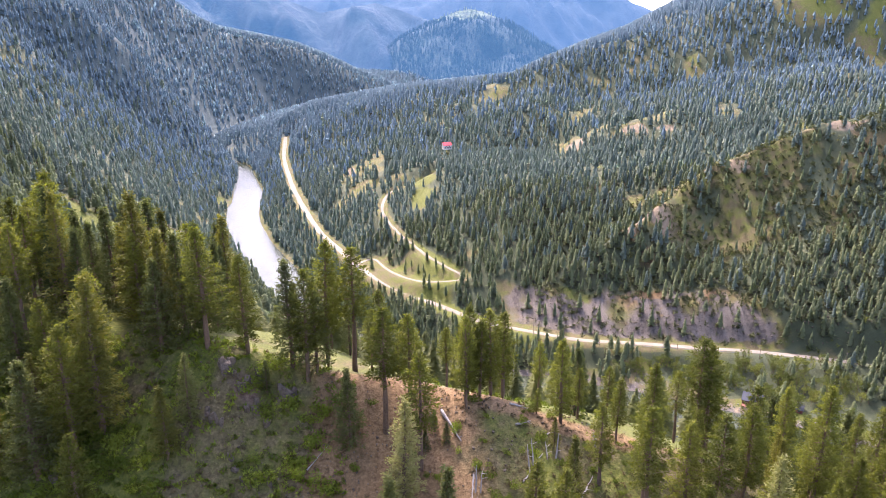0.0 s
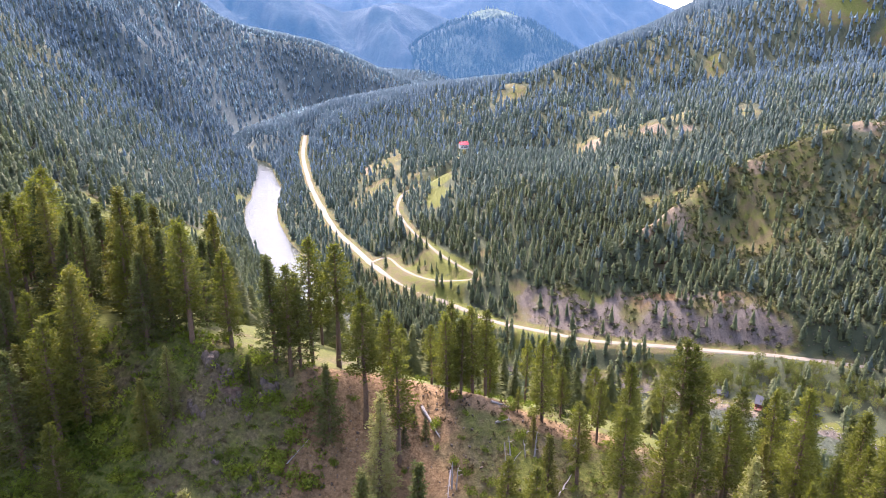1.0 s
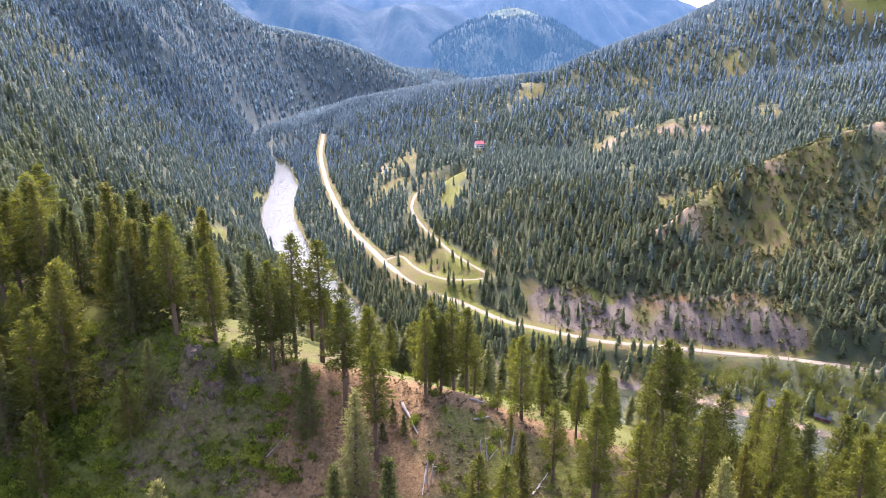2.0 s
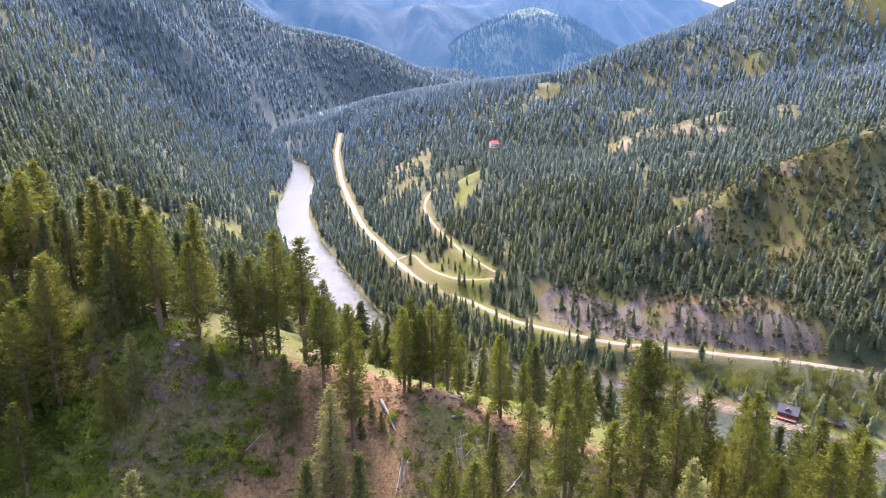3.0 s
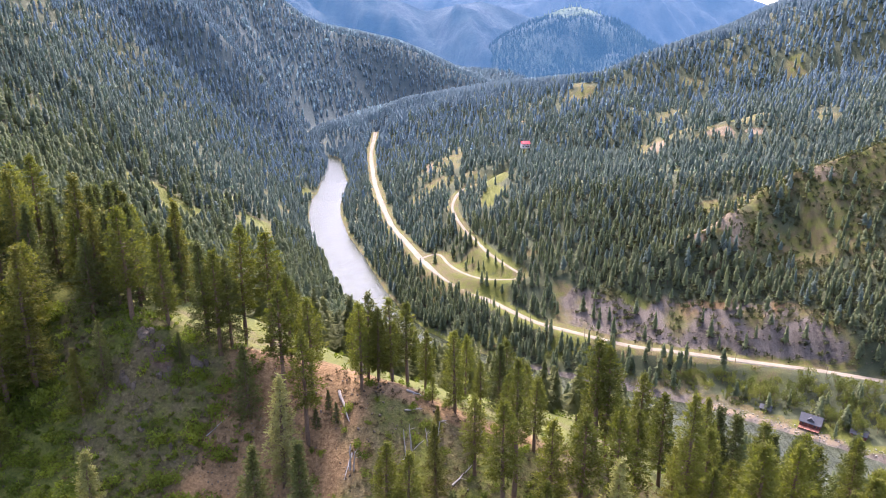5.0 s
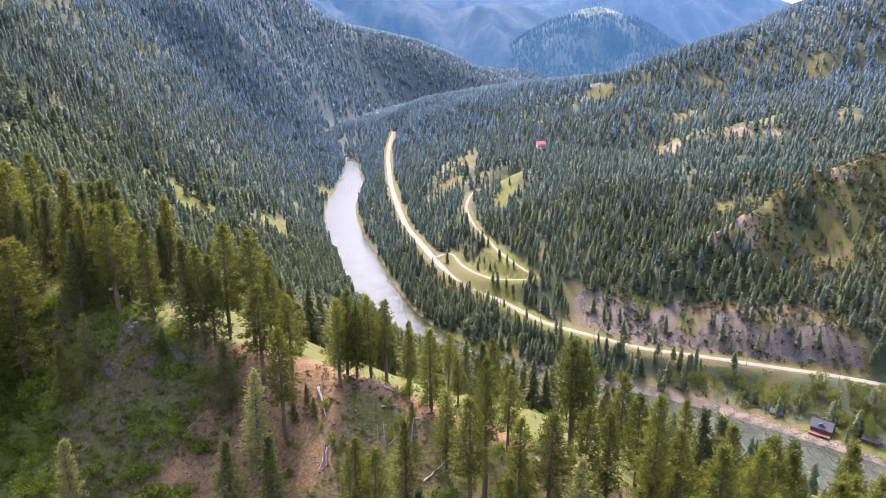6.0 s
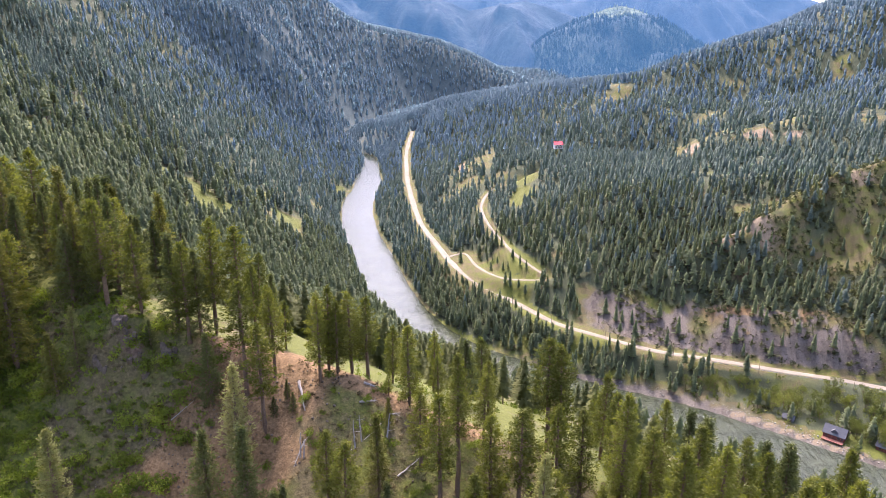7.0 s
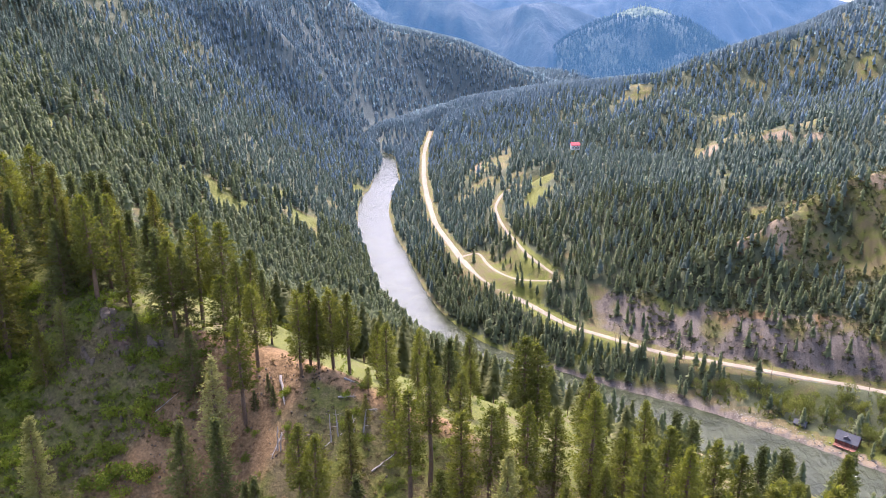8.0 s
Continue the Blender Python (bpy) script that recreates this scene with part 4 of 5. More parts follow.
sx, sy = scatter(srng, -72, -16, 74, 103, 2.2, lambda x, y: np.where(x < -40, 0.9, 0.42) * (y < 99 - 0.05 * x) * (fbm(x, y, 12, 77, 2) > -0.45))
for x, y in srng.permutation(np.column_stack([sx, sy]))[:300]:
    plant_shrub(int(srng.choice(3, p=(0.36, 0.24, 0.40))), x, y, srng.uniform(1.0, 2.5))
sx, sy = scatter(srng, -14, 60, 74, 101, 3.6, lambda x, y: np.where(x > 2, 0.75, 0.3))
for x, y in srng.permutation(np.column_stack([sx, sy]))[:130]:
    plant_shrub(int(srng.choice(3, p=(0.4, 0.5, 0.1))), x, y, srng.uniform(0.5, 1.3))


def shrub_cover(name, label, px, py, lo, hi, mat, rng):
    """Shrubs too many to count, joined."""
    pz = height(px, py)
    models = [leaf_cloud(rng, 4, 9, 0.46) for _ in range(4)]
    V, F, T, n = [], [], [], 0
    pick = rng.integers(0, 4, len(px))
    for k, (v, f) in enumerate(models):
        m = np.where(pick == k)[0]
        r = rng.uniform(lo, hi, len(m))
        V.append((v[None] * r[:, None, None] + np.stack([px[m], py[m], pz[m]], -1)[:, None]).reshape(-1, 3))
        F.append((f[None] + (np.arange(len(m)) * len(v))[:, None, None]).reshape(-1, 3) + n)
        T.append(np.repeat(rng.random(len(m)), len(v)))
        n += len(m) * len(v)
    return tagged(mesh_object(name, np.vstack(V), np.vstack(F), mat, tint=np.concatenate(T)), label, "shrubs", kind="stuff")


def brush_density(x, y):
    d, side, _ = river_near(x, y)
    rd, rs, _ = near_line(x, y, MAIN_ROAD)
    k = 0.7 + 0.6 * fbm(x, y, 28, 81, 3)
    return np.clip(k, 0, 1) * (d > RIVER_HALF + 6) * (rd > 6)


BRUSH = foliage_material("hillside_brush", (0.037, 0.043, 0.018), (0.100, 0.103, 0.045), (1.1, 1.2, 0.7), 0.3)
bx, by = scatter(srng, 60, 420, 432, 600, 3.2, lambda x, y: brush_density(x, y) * np.where(near_line(x, y, MAIN_ROAD)[1] > 0, 1, 0) * step01(50, 90, x) * (0.35 + 0.65 * step01(14, 40, near_line(x, y, MAIN_ROAD)[0])))
shrub_cover("brush_on_hillside", "grey-green brush scattered over the dry hillside", bx, by, 1.0, 3.1, BRUSH, srng)
bx, by = scatter(srng, 110, 330, 385, 425, 4.0, lambda x, y: brush_density(x, y) * (river_near(x, y)[1] > 0) * 0.6)
shrub_cover("brush_by_the_river", "bright green bushes between the road and the river", bx, by, 1.0, 2.6, BROADLEAF, srng)
bx, by = scatter(srng, -140, 200, 103, 260, 3.6, lambda x, y: np.clip(0.15 + 0.5 * fbm(x, y, 20, 83, 3), 0, 1) * (river_near(x, y)[1] < 0))
shrub_cover("low_brush_on_grass", "low sage-green brush on the grassy back slope", bx, by, 0.35, 0.95, SHRUB, srng)


bx, by = scatter(srng, -75, -14, 72, 103, 1.3, lambda x, y: np.clip(0.78 + 0.22 * step01(-25, -45, x) - 0.45 * step01(-26, -18, x) + 0.5 * fbm(x, y, 9, 89, 3), 0, 1))
shrub_cover("low_brush_on_near_slope", "low green brush covering the near slope", bx, by, 0.45, 1.25, SHRUB, srng)
DRY = foliage_material("dry_brush", (0.044, 0.033, 0.014), (0.125, 0.095, 0.047), (1.1, 1.0, 0.8), 0.3)
bx, by = scatter(srng, -50, 75, 68, 103, 1.25, lambda x, y: np.clip(0.35 + 0.3 * step01(-2, 8, x) + 0.6 * fbm(x, y, 9, 87, 3), 0, 1))
shrub_cover("dry_brush", "dry grey-brown brush and weeds on the dirt slope", bx, by, 0.18, 0.55, DRY, srng)


# broadleaf trees on the flat by the cabins
def broadleaf(rng):
    v, f = [], []
    for _ in range(16):
        c = np.array([rng.normal(0, 0.22), rng.normal(0, 0.22), rng.uniform(0.38, 0.95)])
        c[:2] *= 1.25 - 0.6 * abs(c[2] - 0.55)
        for _ in range(46):
            d = rng.normal(0, 1, 3)
            p = c + d / np.linalg.norm(d) * 0.13 * rng.uniform(0.7, 1.1)
            a, b = rng.normal(0, 1, 3), rng.normal(0, 1, 3)
            k = len(v)
            v += [p, p + a / np.linalg.norm(a) * 0.055, p + b / np.linalg.norm(b) * 0.055]
            f.append((k, k + 1, k + 2))
    tv, tf = [], []
    for ends in ([(0, 0, -0.03), (0.01, 0, 0.5)], [(0.01, 0, 0.35), (0.2, 0.05, 0.7)], [(0, 0, 0.3), (-0.17, 0.1, 0.68)], [(0.01, 0, 0.45), (0.02, -0.15, 0.8)]):
        k = len(tv)
        for (ex, ey, ez), r in zip(ends, (0.02, 0.008)):
            tv += [(ex + r, ey, ez), (ex - r * 0.5, ey + r * 0.87, ez), (ex - r * 0.5, ey - r * 0.87, ez)]
        for a in range(3):
            b = (a + 1) % 3
            tf += [(k + a, k + b, k + 3 + b), (k + a, k + 3 + b, k + 3 + a)]
    return (v, f), (tv, tf)


leafy = []
for _ in range(2):
    (v, f), (tv, tf) = broadleaf(srng)
    base = tagged(new("broadleaf_tree"), "yellow-green broadleaf tree in spring leaf near the river", "tree", group="broadleaf trees by the cabins")
    mesh_object("trunk", tv, tf, BARK, base)
    mesh_object("crown", v, f, BROADLEAF, base, tint=np.zeros(len(v)))
    leafy.append([base, None])
lx, ly = scatter(srng, 118, 260, 372, 424, 5.6, lambda x, y: 0.78 * (river_near(x, y)[0] > 31) * (river_near(x, y)[1] > 0) * (near_line(x, y, MAIN_ROAD)[0] > 13) * (np.hypot(x - 191, y - 377) > 11) * (np.hypot(x - 170, y - 391) > 8))
for x, y in srng.permutation(np.column_stack([lx, ly]))[:120]:
    rec = leafy[srng.integers(0, 2)]
    s = srng.uniform(6, 10.5)
    m = pose(x, y, ground_at(x, y), 0, 0, srng.uniform(0, 360)) @ Matrix.Diagonal((s * 0.9, s * 0.9, s, 1))
    if rec[1] is None:
        rec[0].matrix_basis = m
        rec[1] = rec[0].scale.copy()
    else:
        k = rec[1]
        copy_thing(rec[0], m @ Matrix.Diagonal((1 / k[0], 1 / k[1], 1 / k[2], 1)))


# ---------------------------------------------------------------- rocks
def boulder(name, label, x, y, size, rng, sink=0.3, group="", tilt=8):
    """A blocky rock: a ball cut flat by random planes."""
    bm = bmesh.new()
    bmesh.ops.create_icosphere(bm, subdivisions=2 if max(size) < 0.7 else 3, radius=1.0)
    for _ in range(22):
        d = Vector(rng.normal(0, 1, 3))
        d[int(rng.integers(0, 3))] *= 3.2
        d.normalize()
        at = rng.uniform(0.3, 0.62)
        for v in bm.verts:
            over = v.co.dot(d) - at
            if over > 0:
                v.co -= d * over
    for v in bm.verts:
        v.co += v.co.normalized() * noise.noise(v.co * 2.3 + Vector((x, y, 0))) * 0.06
        v.co.x *= size[0]
        v.co.y *= size[1]
        v.co.z *= size[2]
    me = bpy.data.meshes.new(name)
    bm.to_mesh(me)
    bm.free()
    me.materials.append(ROCK)
    ob = new(name, me)
    ob.matrix_basis = pose(x, y, ground_at(x, y) + size[2] * (0.6 - sink), rng.uniform(-tilt, tilt), rng.uniform(-tilt, tilt), rng.uniform(0, 360))
    return tagged(ob, label, "rock", group=group)


def crag(label, x, y, wide_, tall_, rng, tilt=10):
    """An upright angular block with split faces, its foot in the slope."""
    bm = bmesh.new()
    bmesh.ops.create_cube(bm, size=2.0)
    bmesh.ops.subdivide_edges(bm, edges=bm.edges[:], cuts=3, use_grid_fill=True)
    for _ in range(9):
        d = Vector((rng.normal(0, 1), rng.normal(0, 1), rng.normal(0.15, 0.45))).normalized()
        at = rng.uniform(0.62, 0.98)
        for v in bm.verts:
            over = v.co.dot(d) - at
            if over > 0:
                v.co -= d * over
    seed_ = Vector((x, y, tall_))
    for v in bm.verts:
        v.co += Vector((noise.noise(v.co * 1.7 + seed_), noise.noise(v.co * 1.7 - seed_), 0)) * 0.16
        step = round(noise.noise(Vector((v.co.x * 0.9, v.co.y * 0.9, 3.0)) + seed_) * 5) / 5
        v.co.z *= 0.8 + 0.45 * step
        v.co = Vector((v.co.x * wide_, v.co.y * wide_ * 0.8, v.co.z * tall_))
    me = bpy.data.meshes.new("boulder")
    bm.to_mesh(me)
    bm.free()
    me.materials.append(ROCK)
    ob = new("boulder", me)
    ob.matrix_basis = pose(x, y, ground_at(x, y) - 0.15 * tall_, rng.uniform(-tilt, tilt), rng.uniform(-tilt, tilt), rng.uniform(0, 360))
    return tagged(ob, label, "rock", group="rock outcrop on the near ridge")


rrng = np.random.default_rng(5)
# a broken band of crags down the slope, two slabs standing apart, and low ledges below
for k in range(15):
    f = rrng.random()
    crag("cracked grey rock jutting from the steep slope", -34.2 + 5.6 * f + rrng.normal(0, 0.7), 97.2 - 3.2 * f + rrng.normal(0, 0.8), rrng.uniform(0.45, 1.0), rrng.uniform(0.8, 1.7), rrng)
for x, y, w, t in ((-34.9, 91.4, 0.8, 1.9), (-35.9, 92.0, 0.6, 1.3), (-33.9, 91.6, 0.5, 0.9), (-24.9, 97.2, 1.15, 2.3), (-25.9, 97.6, 0.8, 1.8), (-24.0, 97.9, 0.7, 1.4), (-26.0, 96.4, 0.7, 1.0), (-29.6, 98.6, 0.9, 1.2)):
    crag("grey rock slab standing on the steep slope", x, y, w, t, rrng, 7)
for x, y in ((-31.4, 88.6), (-30.4, 88.1), (-28.2, 88.6), (-27.0, 88.9), (-26.2, 88.3), (-32.2, 89.4), (-59.6, 90.2), (-58.6, 89.2), (-57.0, 86.4), (-56.2, 84.6)):
    crag("cracked grey rock half buried in dirt", x, y, rrng.uniform(0.45, 0.85), rrng.uniform(0.6, 1.0), rrng, 16)
rx_, ry_ = scatter(rrng, -50, 20, 80, 100, 3.4, lambda x, y: np.full(x.shape, 0.4))
for x, y in rrng.permutation(np.column_stack([rx_, ry_]))[:60]:
    s = rrng.uniform(0.15, 0.5)
    boulder("stone", "small grey stone lying on reddish dirt", x, y, (s, s * 0.8, s * 0.7), rrng, 0.3, "stones on the near slope", 20)


def rubble(name, label, px, py, lo, hi, rng, mat):
    """Loose rocks too many to count, joined."""
    models = []
    for _ in range(4):
        bm = bmesh.new()
        bmesh.ops.create_cube(bm, size=1.5)
        for v in bm.verts:
            v.co *= rng.uniform(0.6, 1.2)
        bmesh.ops.triangulate(bm, faces=bm.faces[:])
        models.append((np.array([v.co[:] for v in bm.verts]), np.array([[q.index for q in p.verts] for p in bm.faces])))
        bm.free()
    pz = height(px, py)
    V, F, n = [], [], 0
    for x, y, z in zip(px, py, pz):
        v, f = models[rng.integers(0, 4)]
        s = rng.uniform(lo, hi) * rng.uniform(0.6, 1.4, 3)
        V.append(v * s + (x, y, z + 0.1))
        F.append(f + n)
        n += len(v)
    return tagged(mesh_object(name, np.vstack(V), np.vstack(F), mat), label, "rocks", kind="stuff")


PALE_ROCK = plain_material("pale_river_rock", (0.085, 0.084, 0.072), (0.24, 0.234, 0.205), 0.9, 0.9)
cx_, cy_ = scatter(rrng, 60, 320, 425, 490, 3.2, lambda x, y: 0.5 * (near_line(x, y, MAIN_ROAD)[1] > 0) * step01(6, 10, near_line(x, y, MAIN_ROAD)[0]) * step01(40, 25, near_line(x, y, MAIN_ROAD)[0]))
rubble("scree", "broken rock on the road cut", cx_, cy_, 0.25, 0.8, rrng, ROCK)


px_, py_ = scatter(rrng, -48, 24, 76, 101, 1.0, lambda x, y: np.clip(0.55 + 0.7 * fbm(x, y, 7, 97, 3), 0, 1) * (0.35 + 0.65 * step01(30, 8, np.abs(x + 13))))
rubble("pebbles", "broken stones strewn over the dirt slope", px_, py_, 0.05, 0.2, rrng, ROCK)


def shore(x, y):
    d, side, _ = river_near(x, y)
    return step01(18.5, 20.5, d) * step01(28, 25, d) * np.where(side > 0, 0.15 + 0.75 * step01(125, 145, x), 0.25)


cx_, cy_ = scatter(rrng, -140, 300, 330, 600, 1.9, lambda x, y: shore(x, y))
rubble("shore_rocks", "pale rocks lining the river's edge", cx_, cy_, 0.15, 0.5, rrng, PALE_ROCK)


# ---------------------------------------------------------------- dead wood
def log_between(name, label, p, q, r, rng, stubs=3, group="fallen logs and snags"):
    """A bare trunk from p to q with broken stubs."""
    p, q = Vector(p), Vector(q)
    bm = bmesh.new()
    d = (q - p).normalized()
    u = d.orthogonal().normalized()
    w = d.cross(u)
    rings = []
    for i in range(7):
        s = i / 6
        c = p.lerp(q, s) + u * rng.normal(0, r * 0.25) + w * rng.normal(0, r * 0.25)
        rr = r * (1 - 0.65 * s)
        rings.append([bm.verts.new(c + (u * math.cos(a) + w * math.sin(a)) * rr * rng.uniform(0.85, 1.15)) for a in np.arange(7) * 0.8976])
    for a, b in zip(rings, rings[1:]):
        for k in range(7):
            bm.faces.new((a[k], a[(k + 1) % 7], b[(k + 1) % 7], b[k]))
    bm.faces.new(rings[0][::-1])
    bm.faces.new(rings[-1])
    for _ in range(stubs):
        s = rng.uniform(0.3, 0.95)
        c = p.lerp(q, s)
        t = c + (u * rng.normal(0, 1) + w * rng.normal(0, 1)).normalized() * rng.uniform(0.5, 1.4) + d * 0.5
        side = (t - c).orthogonal().normalized() * r * 0.35
        up = (t - c).cross(side).normalized() * r * 0.35
        ring = [bm.verts.new(c + side), bm.verts.new(c - side * 0.5 + up), bm.verts.new(c - side * 0.5 - up)]
        tip = bm.verts.new(t)
        for k in range(3):
            bm.faces.new((ring[k], ring[(k + 1) % 3], tip))
    me = bpy.data.meshes.new(name)
    bm.to_mesh(me)
    bm.free()
    me.materials.append(DEADWOOD)
    return tagged(new(name, me), label, "log", group=group)


drng = np.random.default_rng(9)
LOGS = [(-0.4, 98.6, 2.8, 93.6, 0.28), (11.0, 100.5, 14.2, 101.2, 0.2), (11.6, 96.2, 14.2, 98.0, 0.2), (16.6, 96.2, 18.4, 97.4, 0.16), (20.8, 87.4, 23.4, 91.4, 0.17), (4.6, 88.8, 4.2, 85.2, 0.16), (12.0, 88.0, 15.5, 92.5, 0.14),
        (-21.0, 90.5, -18.0, 93.5, 0.12)]
for x0, y0, x1, y1, r in LOGS:
    log_between("log", "bleached fallen log lying on the slope", (x0, y0, ground_at(x0, y0) + r * 0.8), (x1, y1, ground_at(x1, y1) + r * 0.6), r, drng)
SNAGS = [(13.2, 89.2, 12.7, 90.0, 4.6, 0.14), (13.9, 90.4, 13.4, 91.0, 4.4, 0.15), (16.2, 91.8, 15.8, 92.4, 2.8, 0.12), (17.6, 92.4, 18.0, 93.0, 4.0, 0.15), (24.6, 95.6, 24.2, 95.8, 3.2, 0.32), (4.8, 86.5, 4.9, 87.0, 4.2, 0.16), (5.5, 86.2, 5.7, 86.6, 3.4, 0.13)]
for x0, y0, x1, y1, tall_, r in SNAGS:
    z = ground_at(x0, y0)
    log_between("snag", "bleached dead trunk still standing, its top broken", (x0, y0, z - 0.3), (x1, y1, z + tall_), r, drng, 4)


# ---------------------------------------------------------------- buildings
ROOF_GREY = plain_material("grey_shingle_roof", (0.035, 0.037, 0.043), (0.085, 0.088, 0.098), 1.5, 0.8)
ROOF_RED = plain_material("red_metal_roof", (0.34, 0.022, 0.03), (0.46, 0.045, 0.055), 0.8, 0.5)
WALL_RED = plain_material("red_brown_siding", (0.07, 0.024, 0.018), (0.14, 0.048, 0.036), 3.0, 0.85)
WALL_GREY = plain_material("grey_board_siding", (0.08, 0.075, 0.07), (0.16, 0.15, 0.14), 3.0, 0.9)
WALL_CREAM = plain_material("cream_siding", (0.45, 0.42, 0.36), (0.6, 0.57, 0.5), 3.0, 0.85)
DECK = plain_material("red_brown_deck_boards", (0.11, 0.045, 0.032), (0.21, 0.09, 0.065), 3.0, 0.85)
PANE = material("window_glass", 0.08)[0]
PANE.node_tree.nodes["Principled BSDF"].inputs["Base Color"].default_value = (0.03, 0.035, 0.04, 1)
PANE.node_tree.nodes["Principled BSDF"].inputs["Specular IOR Level"].default_value = 0.6


def box(bm, x0, x1, y0, y1, z0, z1):
    v = [bm.verts.new((x, y, z)) for z in (z0, z1) for x, y in ((x0, y0), (x1, y0), (x1, y1), (x0, y1))]
    for f in ((0, 3, 2, 1), (4, 5, 6, 7), (0, 1, 5, 4), (1, 2, 6, 5), (2, 3, 7, 6), (3, 0, 4, 7)):
        bm.faces.new([v[k] for k in f])


def gable_walls(bm, lx_, ly_, h, ridge):
    """A body with gable ends; the ridge runs along x."""
    a, b = lx_ / 2, ly_ / 2
    v = [bm.verts.new(p) for p in ((-a, -b, -0.8), (a, -b, -0.8), (a, b, -0.8), (-a, b, -0.8), (-a, -b, h), (a, -b, h), (a, b, h), (-a, b, h), (-a, 0, ridge), (a, 0, ridge))]
    for f in ((0, 1, 5, 4), (2, 3, 7, 6), (1, 2, 6, 9, 5), (3, 0, 4, 8, 7), (4, 5, 9, 8), (6, 7, 8, 9), (0, 3, 2, 1)):
        bm.faces.new([v[k] for k in f])


def roof_slab(bm, lx_, ly_, h, ridge, over=0.5, thick=0.18):
    a, b = lx_ / 2 + over, ly_ / 2
    slope = (ridge - h) / b
    for s in (-1, 1):
        lo = h - over * slope
        q = [(-a, s * (b + over), lo), (a, s * (b + over), lo), (a, 0, ridge), (-a, 0, ridge)]
        low = [bm.verts.new((x, y, z + 0.03)) for x, y, z in q]
        top = [bm.verts.new((x, y, z + 0.03 + thick)) for x, y, z in q]
        bm.faces.new(low)
        bm.faces.new(top[::-1])
        for k in range(4):
            bm.faces.new((low[k], top[k], top[(k + 1) % 4], low[(k + 1) % 4]))


def house(name, label, x, y, turn, lx_, ly_, h, ridge, wall, roof_mat, windows, door=None, z=None):
    base = tagged(new(name), label, "house")
    base.matrix_basis = pose(x, y, (ground_at(x, y) if z is None else z), 0, 0, turn)
    bm = bmesh.new()
    gable_walls(bm, lx_, ly_, h, ridge)
    part("wall", bm, wall, base)
    bm = bmesh.new()
    roof_slab(bm, lx_, ly_, h, ridge)
    top = part("roof", bm, roof_mat, base)
    for wx, wz, w, t, side in windows:
        yy = side * (ly_ / 2 + 0.03)
        bm = bmesh.new()
        for a0, a1, b0, b1 in ((wx - w / 2 - 0.1, wx + w / 2 + 0.1, wz - 0.1, wz), (wx - w / 2 - 0.1, wx + w / 2 + 0.1, wz + t, wz + t + 0.1), (wx - w / 2 - 0.1, wx - w / 2, wz, wz + t), (wx + w / 2, wx + w / 2 + 0.1, wz, wz + t)):
            box(bm, a0, a1, yy - 0.05, yy + 0.05, b0, b1)
        win = part("window", bm, DECK, base)
        bm = bmesh.new()
        box(bm, wx - w / 2, wx + w / 2, yy - 0.02, yy + 0.02, wz, wz + t)
        part("pane", bm, PANE, win)
    if door is not None:
        bm = bmesh.new()
        box(bm, door - 0.5, door + 0.5, -ly_ / 2 - 0.05, -ly_ / 2 + 0.02, 0.1, 2.15)
        part("door", bm, DECK, base)
    return base, top


# river cabin with a dormer, a chimney and a deck on the water side
cabin, cabin_roof = house("cabin", "red-brown cabin with a grey gable roof and dormer beside the river", 193, 379.5, -31, 11.0, 7.5, 3.0, 6.6, WALL_RED, ROOF_GREY,
                          [(-3.6, 0.9, 1.3, 1.3, -1), (2.6, 0.9, 1.5, 1.3, -1), (4.4, 0.9, 1.0, 1.3, -1), (0, 0.9, 1.4, 1.2, 1)], -1.0, 2.8)
bm = bmesh.new()
v = [bm.verts.new(p) for p in ((-1.7, -3.3, 3.3), (1.7, -3.3, 3.3), (1.7, -3.3, 4.7), (0, -3.3, 6.0), (-1.7, -3.3, 4.7), (-1.7, 0.0, 4.7), (1.7, 0.0, 4.7), (0, 0.0, 6.0))]
for f in ((0, 1, 2, 3, 4), (4, 3, 7, 5), (3, 2, 6, 7), (0, 4, 5), (1, 6, 2)):
    bm.faces.new([v[k] for k in f])
part("dormer", bm, ROOF_GREY, cabin)
bm = bmesh.new()
box(bm, 2.3, 3.0, 0.4, 1.1, 4.5, 7.5)
part("chimney", bm, ROCK, cabin_roof, "grey stone chimney")
bm = bmesh.new()
box(bm, -5.5, 5.5, -7.2, -3.9, -0.1, 0.15)
deck = part("deck", bm, DECK, cabin, "red-brown wooden deck")
for x in np.arange(-5.2, 5.3, 1.3):
    bm = bmesh.new()
    box(bm, x - 0.06, x + 0.06, -7.2, -7.08, -1.6, 1.1)
    part("post", bm, DECK, deck)
bm = bmesh.new()
box(bm, -5.3, 5.3, -7.2, -7.1, 1.0, 1.1)
part("rail", bm, DECK, deck)
house("shed", "small dark grey shed with a gable roof on the river bank", 171.5, 392.8, -28, 6.0, 4.2, 2.5, 4.1, WALL_GREY, ROOF_GREY, [(1.2, 0.9, 0.9, 0.9, -1)], -1.2, 2.4)
house("dark_cabin", "dark timber cabin among trees by the river", 216, 371, -35, 8.0, 6.0, 2.6, 4.8, WALL_RED, ROOF_GREY, [(-2, 0.9, 1.2, 1.1, -1), (2, 0.9, 1.2, 1.1, -1)], 0.0, 2.6)
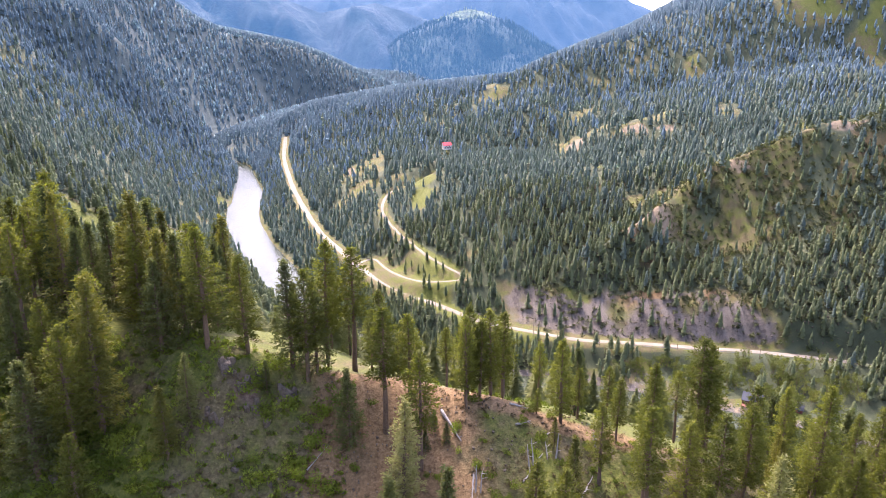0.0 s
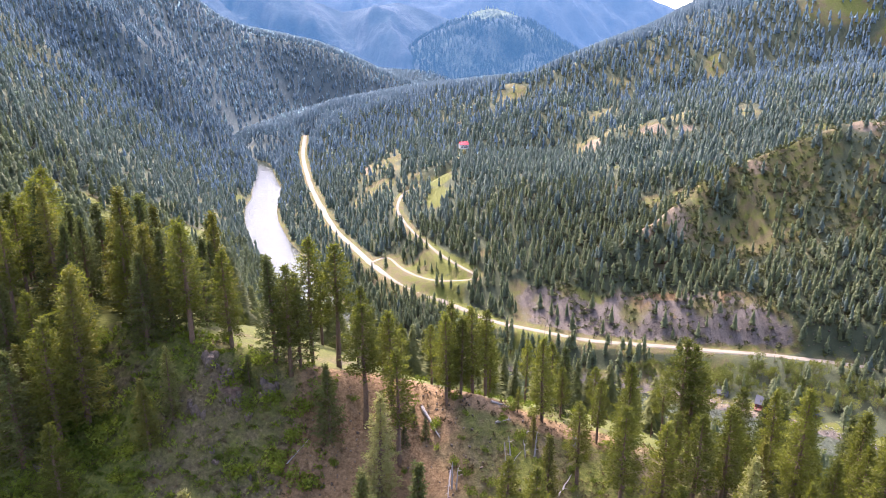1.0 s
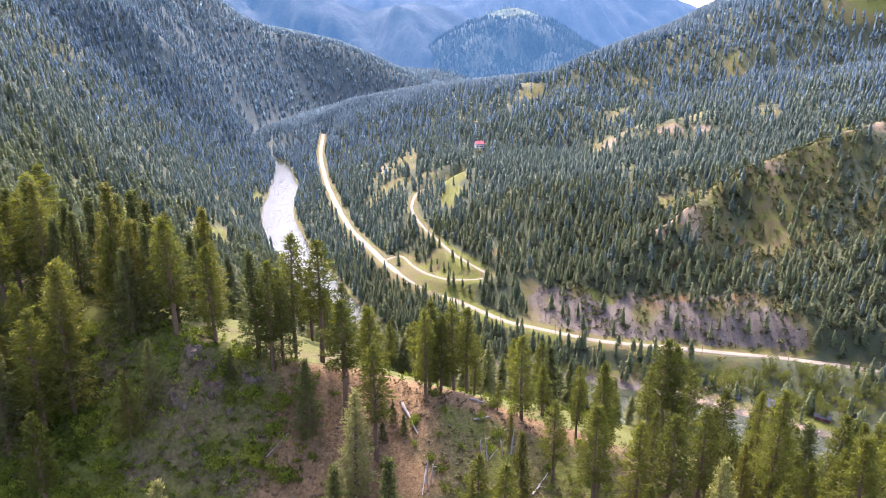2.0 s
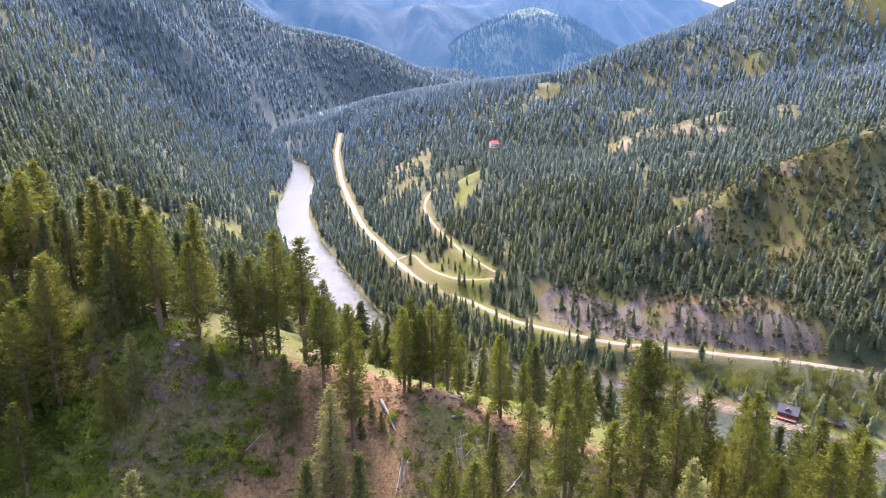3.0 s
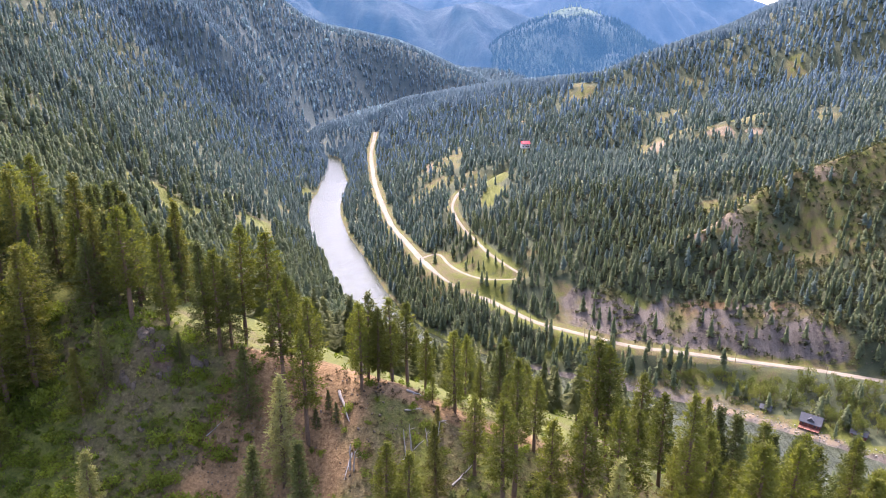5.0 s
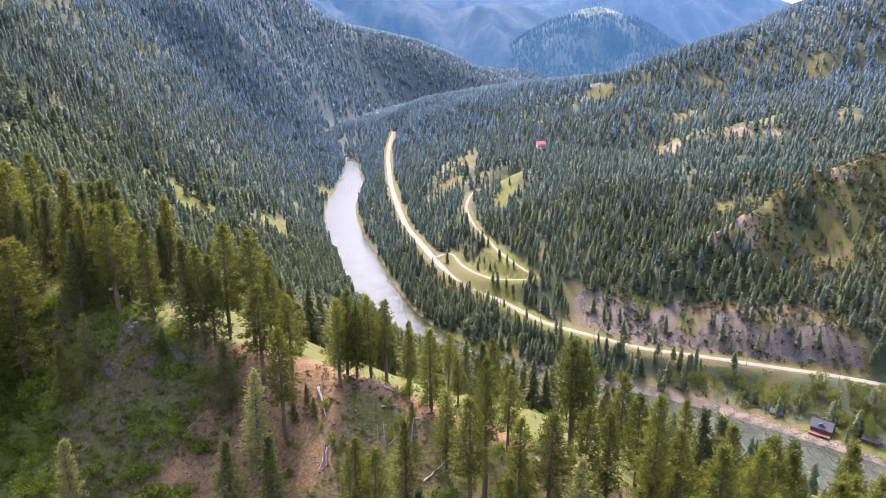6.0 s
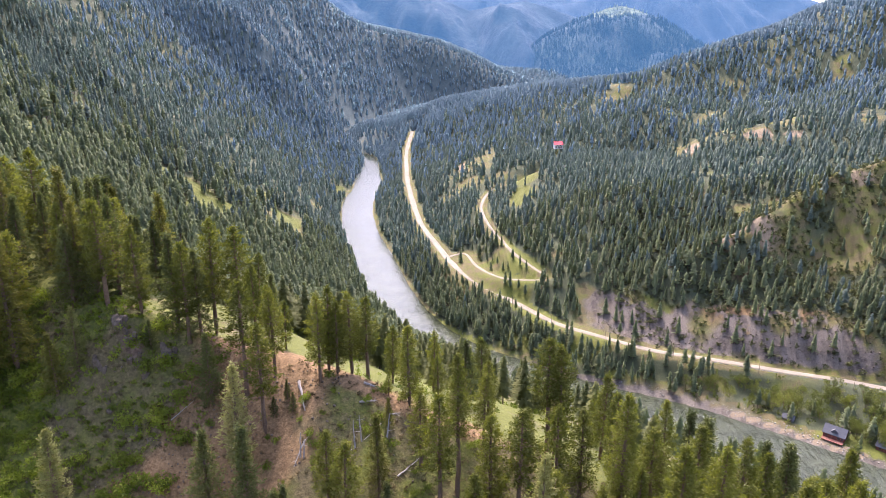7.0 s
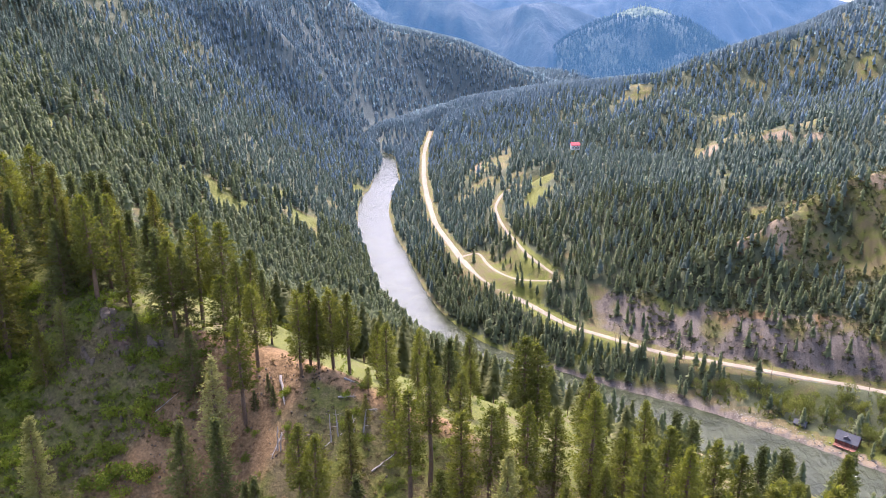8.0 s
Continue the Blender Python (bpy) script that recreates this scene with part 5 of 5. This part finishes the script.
house("red_roof_house", "pale house with a bright red metal roof in the forest", 4.5, 851, 18, 10.5, 8.0, 4.6, 7.6, WALL_CREAM, ROOF_RED,
      [(-3.2, 0.8, 1.5, 1.4, -1), (0.2, 0.8, 1.5, 1.4, -1), (3.3, 0.8, 1.5, 1.4, -1), (-1.5, 2.9, 1.2, 1.0, -1), (2.0, 2.9, 1.2, 1.0, -1)], 1.7, 90.5)

# ---------------------------------------------------------------- power line and guard rail
POLE = plain_material("weathered_pole", (0.10, 0.075, 0.055), (0.2, 0.16, 0.12), 3, 0.9)
WIRE = plain_material("dark_wire", (0.02, 0.02, 0.02), (0.05, 0.05, 0.05), 3, 0.6)
POLES = [(310, 392), (264, 406), (212, 416), (160, 426), (108, 432), (64, 446), (26, 464), (-6, 492)]
tops = []
for x, y in POLES:
    z = ground_at(x, y)
    base = tagged(new("utility_pole"), "weathered wooden utility pole beside the gravel road", "utility pole", group="utility poles along the road")
    base.matrix_basis = pose(x, y, z - 0.3, 0, 0, 15)
    bm = bmesh.new()
    bmesh.ops.create_cone(bm, cap_ends=True, segments=8, radius1=0.17, radius2=0.11, depth=9.3, matrix=Matrix.Translation((0, 0, 4.65)))
    part("pole", bm, POLE, base)
    bm = bmesh.new()
    box(bm, -0.06, 0.06, -1.0, 1.0, 8.6, 8.75)
    part("crossarm", bm, POLE, base)
    for s in (-0.85, 0.85):
        bm = bmesh.new()
        bmesh.ops.create_cone(bm, cap_ends=True, segments=6, radius1=0.05, radius2=0.04, depth=0.2, matrix=Matrix.Translation((0, s, 8.85)))
        part("insulator", bm, WIRE, base)
    tops.append(Vector((x, y, z + 8.6)))
for a, b in zip(tops, tops[1:]):
    for off in (-0.85, 0.85):
        cu = bpy.data.curves.new("power_cable", "CURVE")
        cu.dimensions, cu.bevel_depth, cu.bevel_resolution = "3D", 0.022, 0
        sp = cu.splines.new("POLY")
        sp.points.add(10)
        for k in range(11):
            s = k / 10
            p = a.lerp(b, s) + Vector((0.2 * off, off, -1.1 * 4 * s * (1 - s)))
            sp.points[k].co = (*p, 1)
        cu.materials.append(WIRE)
        tagged(new("power_cable", cu), "thin dark power cable sagging between wooden poles", "cable", group="power cables")

GALV = plain_material("galvanised_steel", (0.3, 0.3, 0.3), (0.45, 0.45, 0.45), 2, 0.5)
gr = MAIN_ROAD[(MAIN_ROAD[:, 0] > 118) & (MAIN_ROAD[:, 0] < 205)]
t2 = np.gradient(gr[:, :2], axis=0)
t2 /= np.linalg.norm(t2, axis=1)[:, None]
gl = np.column_stack([gr[:, 0] - t2[:, 1] * 5.0, gr[:, 1] + t2[:, 0] * 5.0, gr[:, 2]])
rail = tagged(new("guard_rail"), "low grey guard rail on the river side of the road", "guard rail")
bm = bmesh.new()
rows = [[bm.verts.new((x, y, z + dz)) for dz in (0.45, 0.62, 0.78)] for x, y, z in gl]
for a, b in zip(rows, rows[1:]):
    for k in range(2):
        bm.faces.new((a[k], b[k], b[k + 1], a[k + 1]))
bmesh.ops.solidify(bm, geom=bm.faces[:], thickness=0.06)
part("beam", bm, GALV, rail)
for x, y, z in gl[::1]:
    bm = bmesh.new()
    box(bm, x - 0.08, x + 0.08, y - 0.08, y + 0.08, z - 0.5, z + 0.75)
    part("post", bm, POLE, rail)
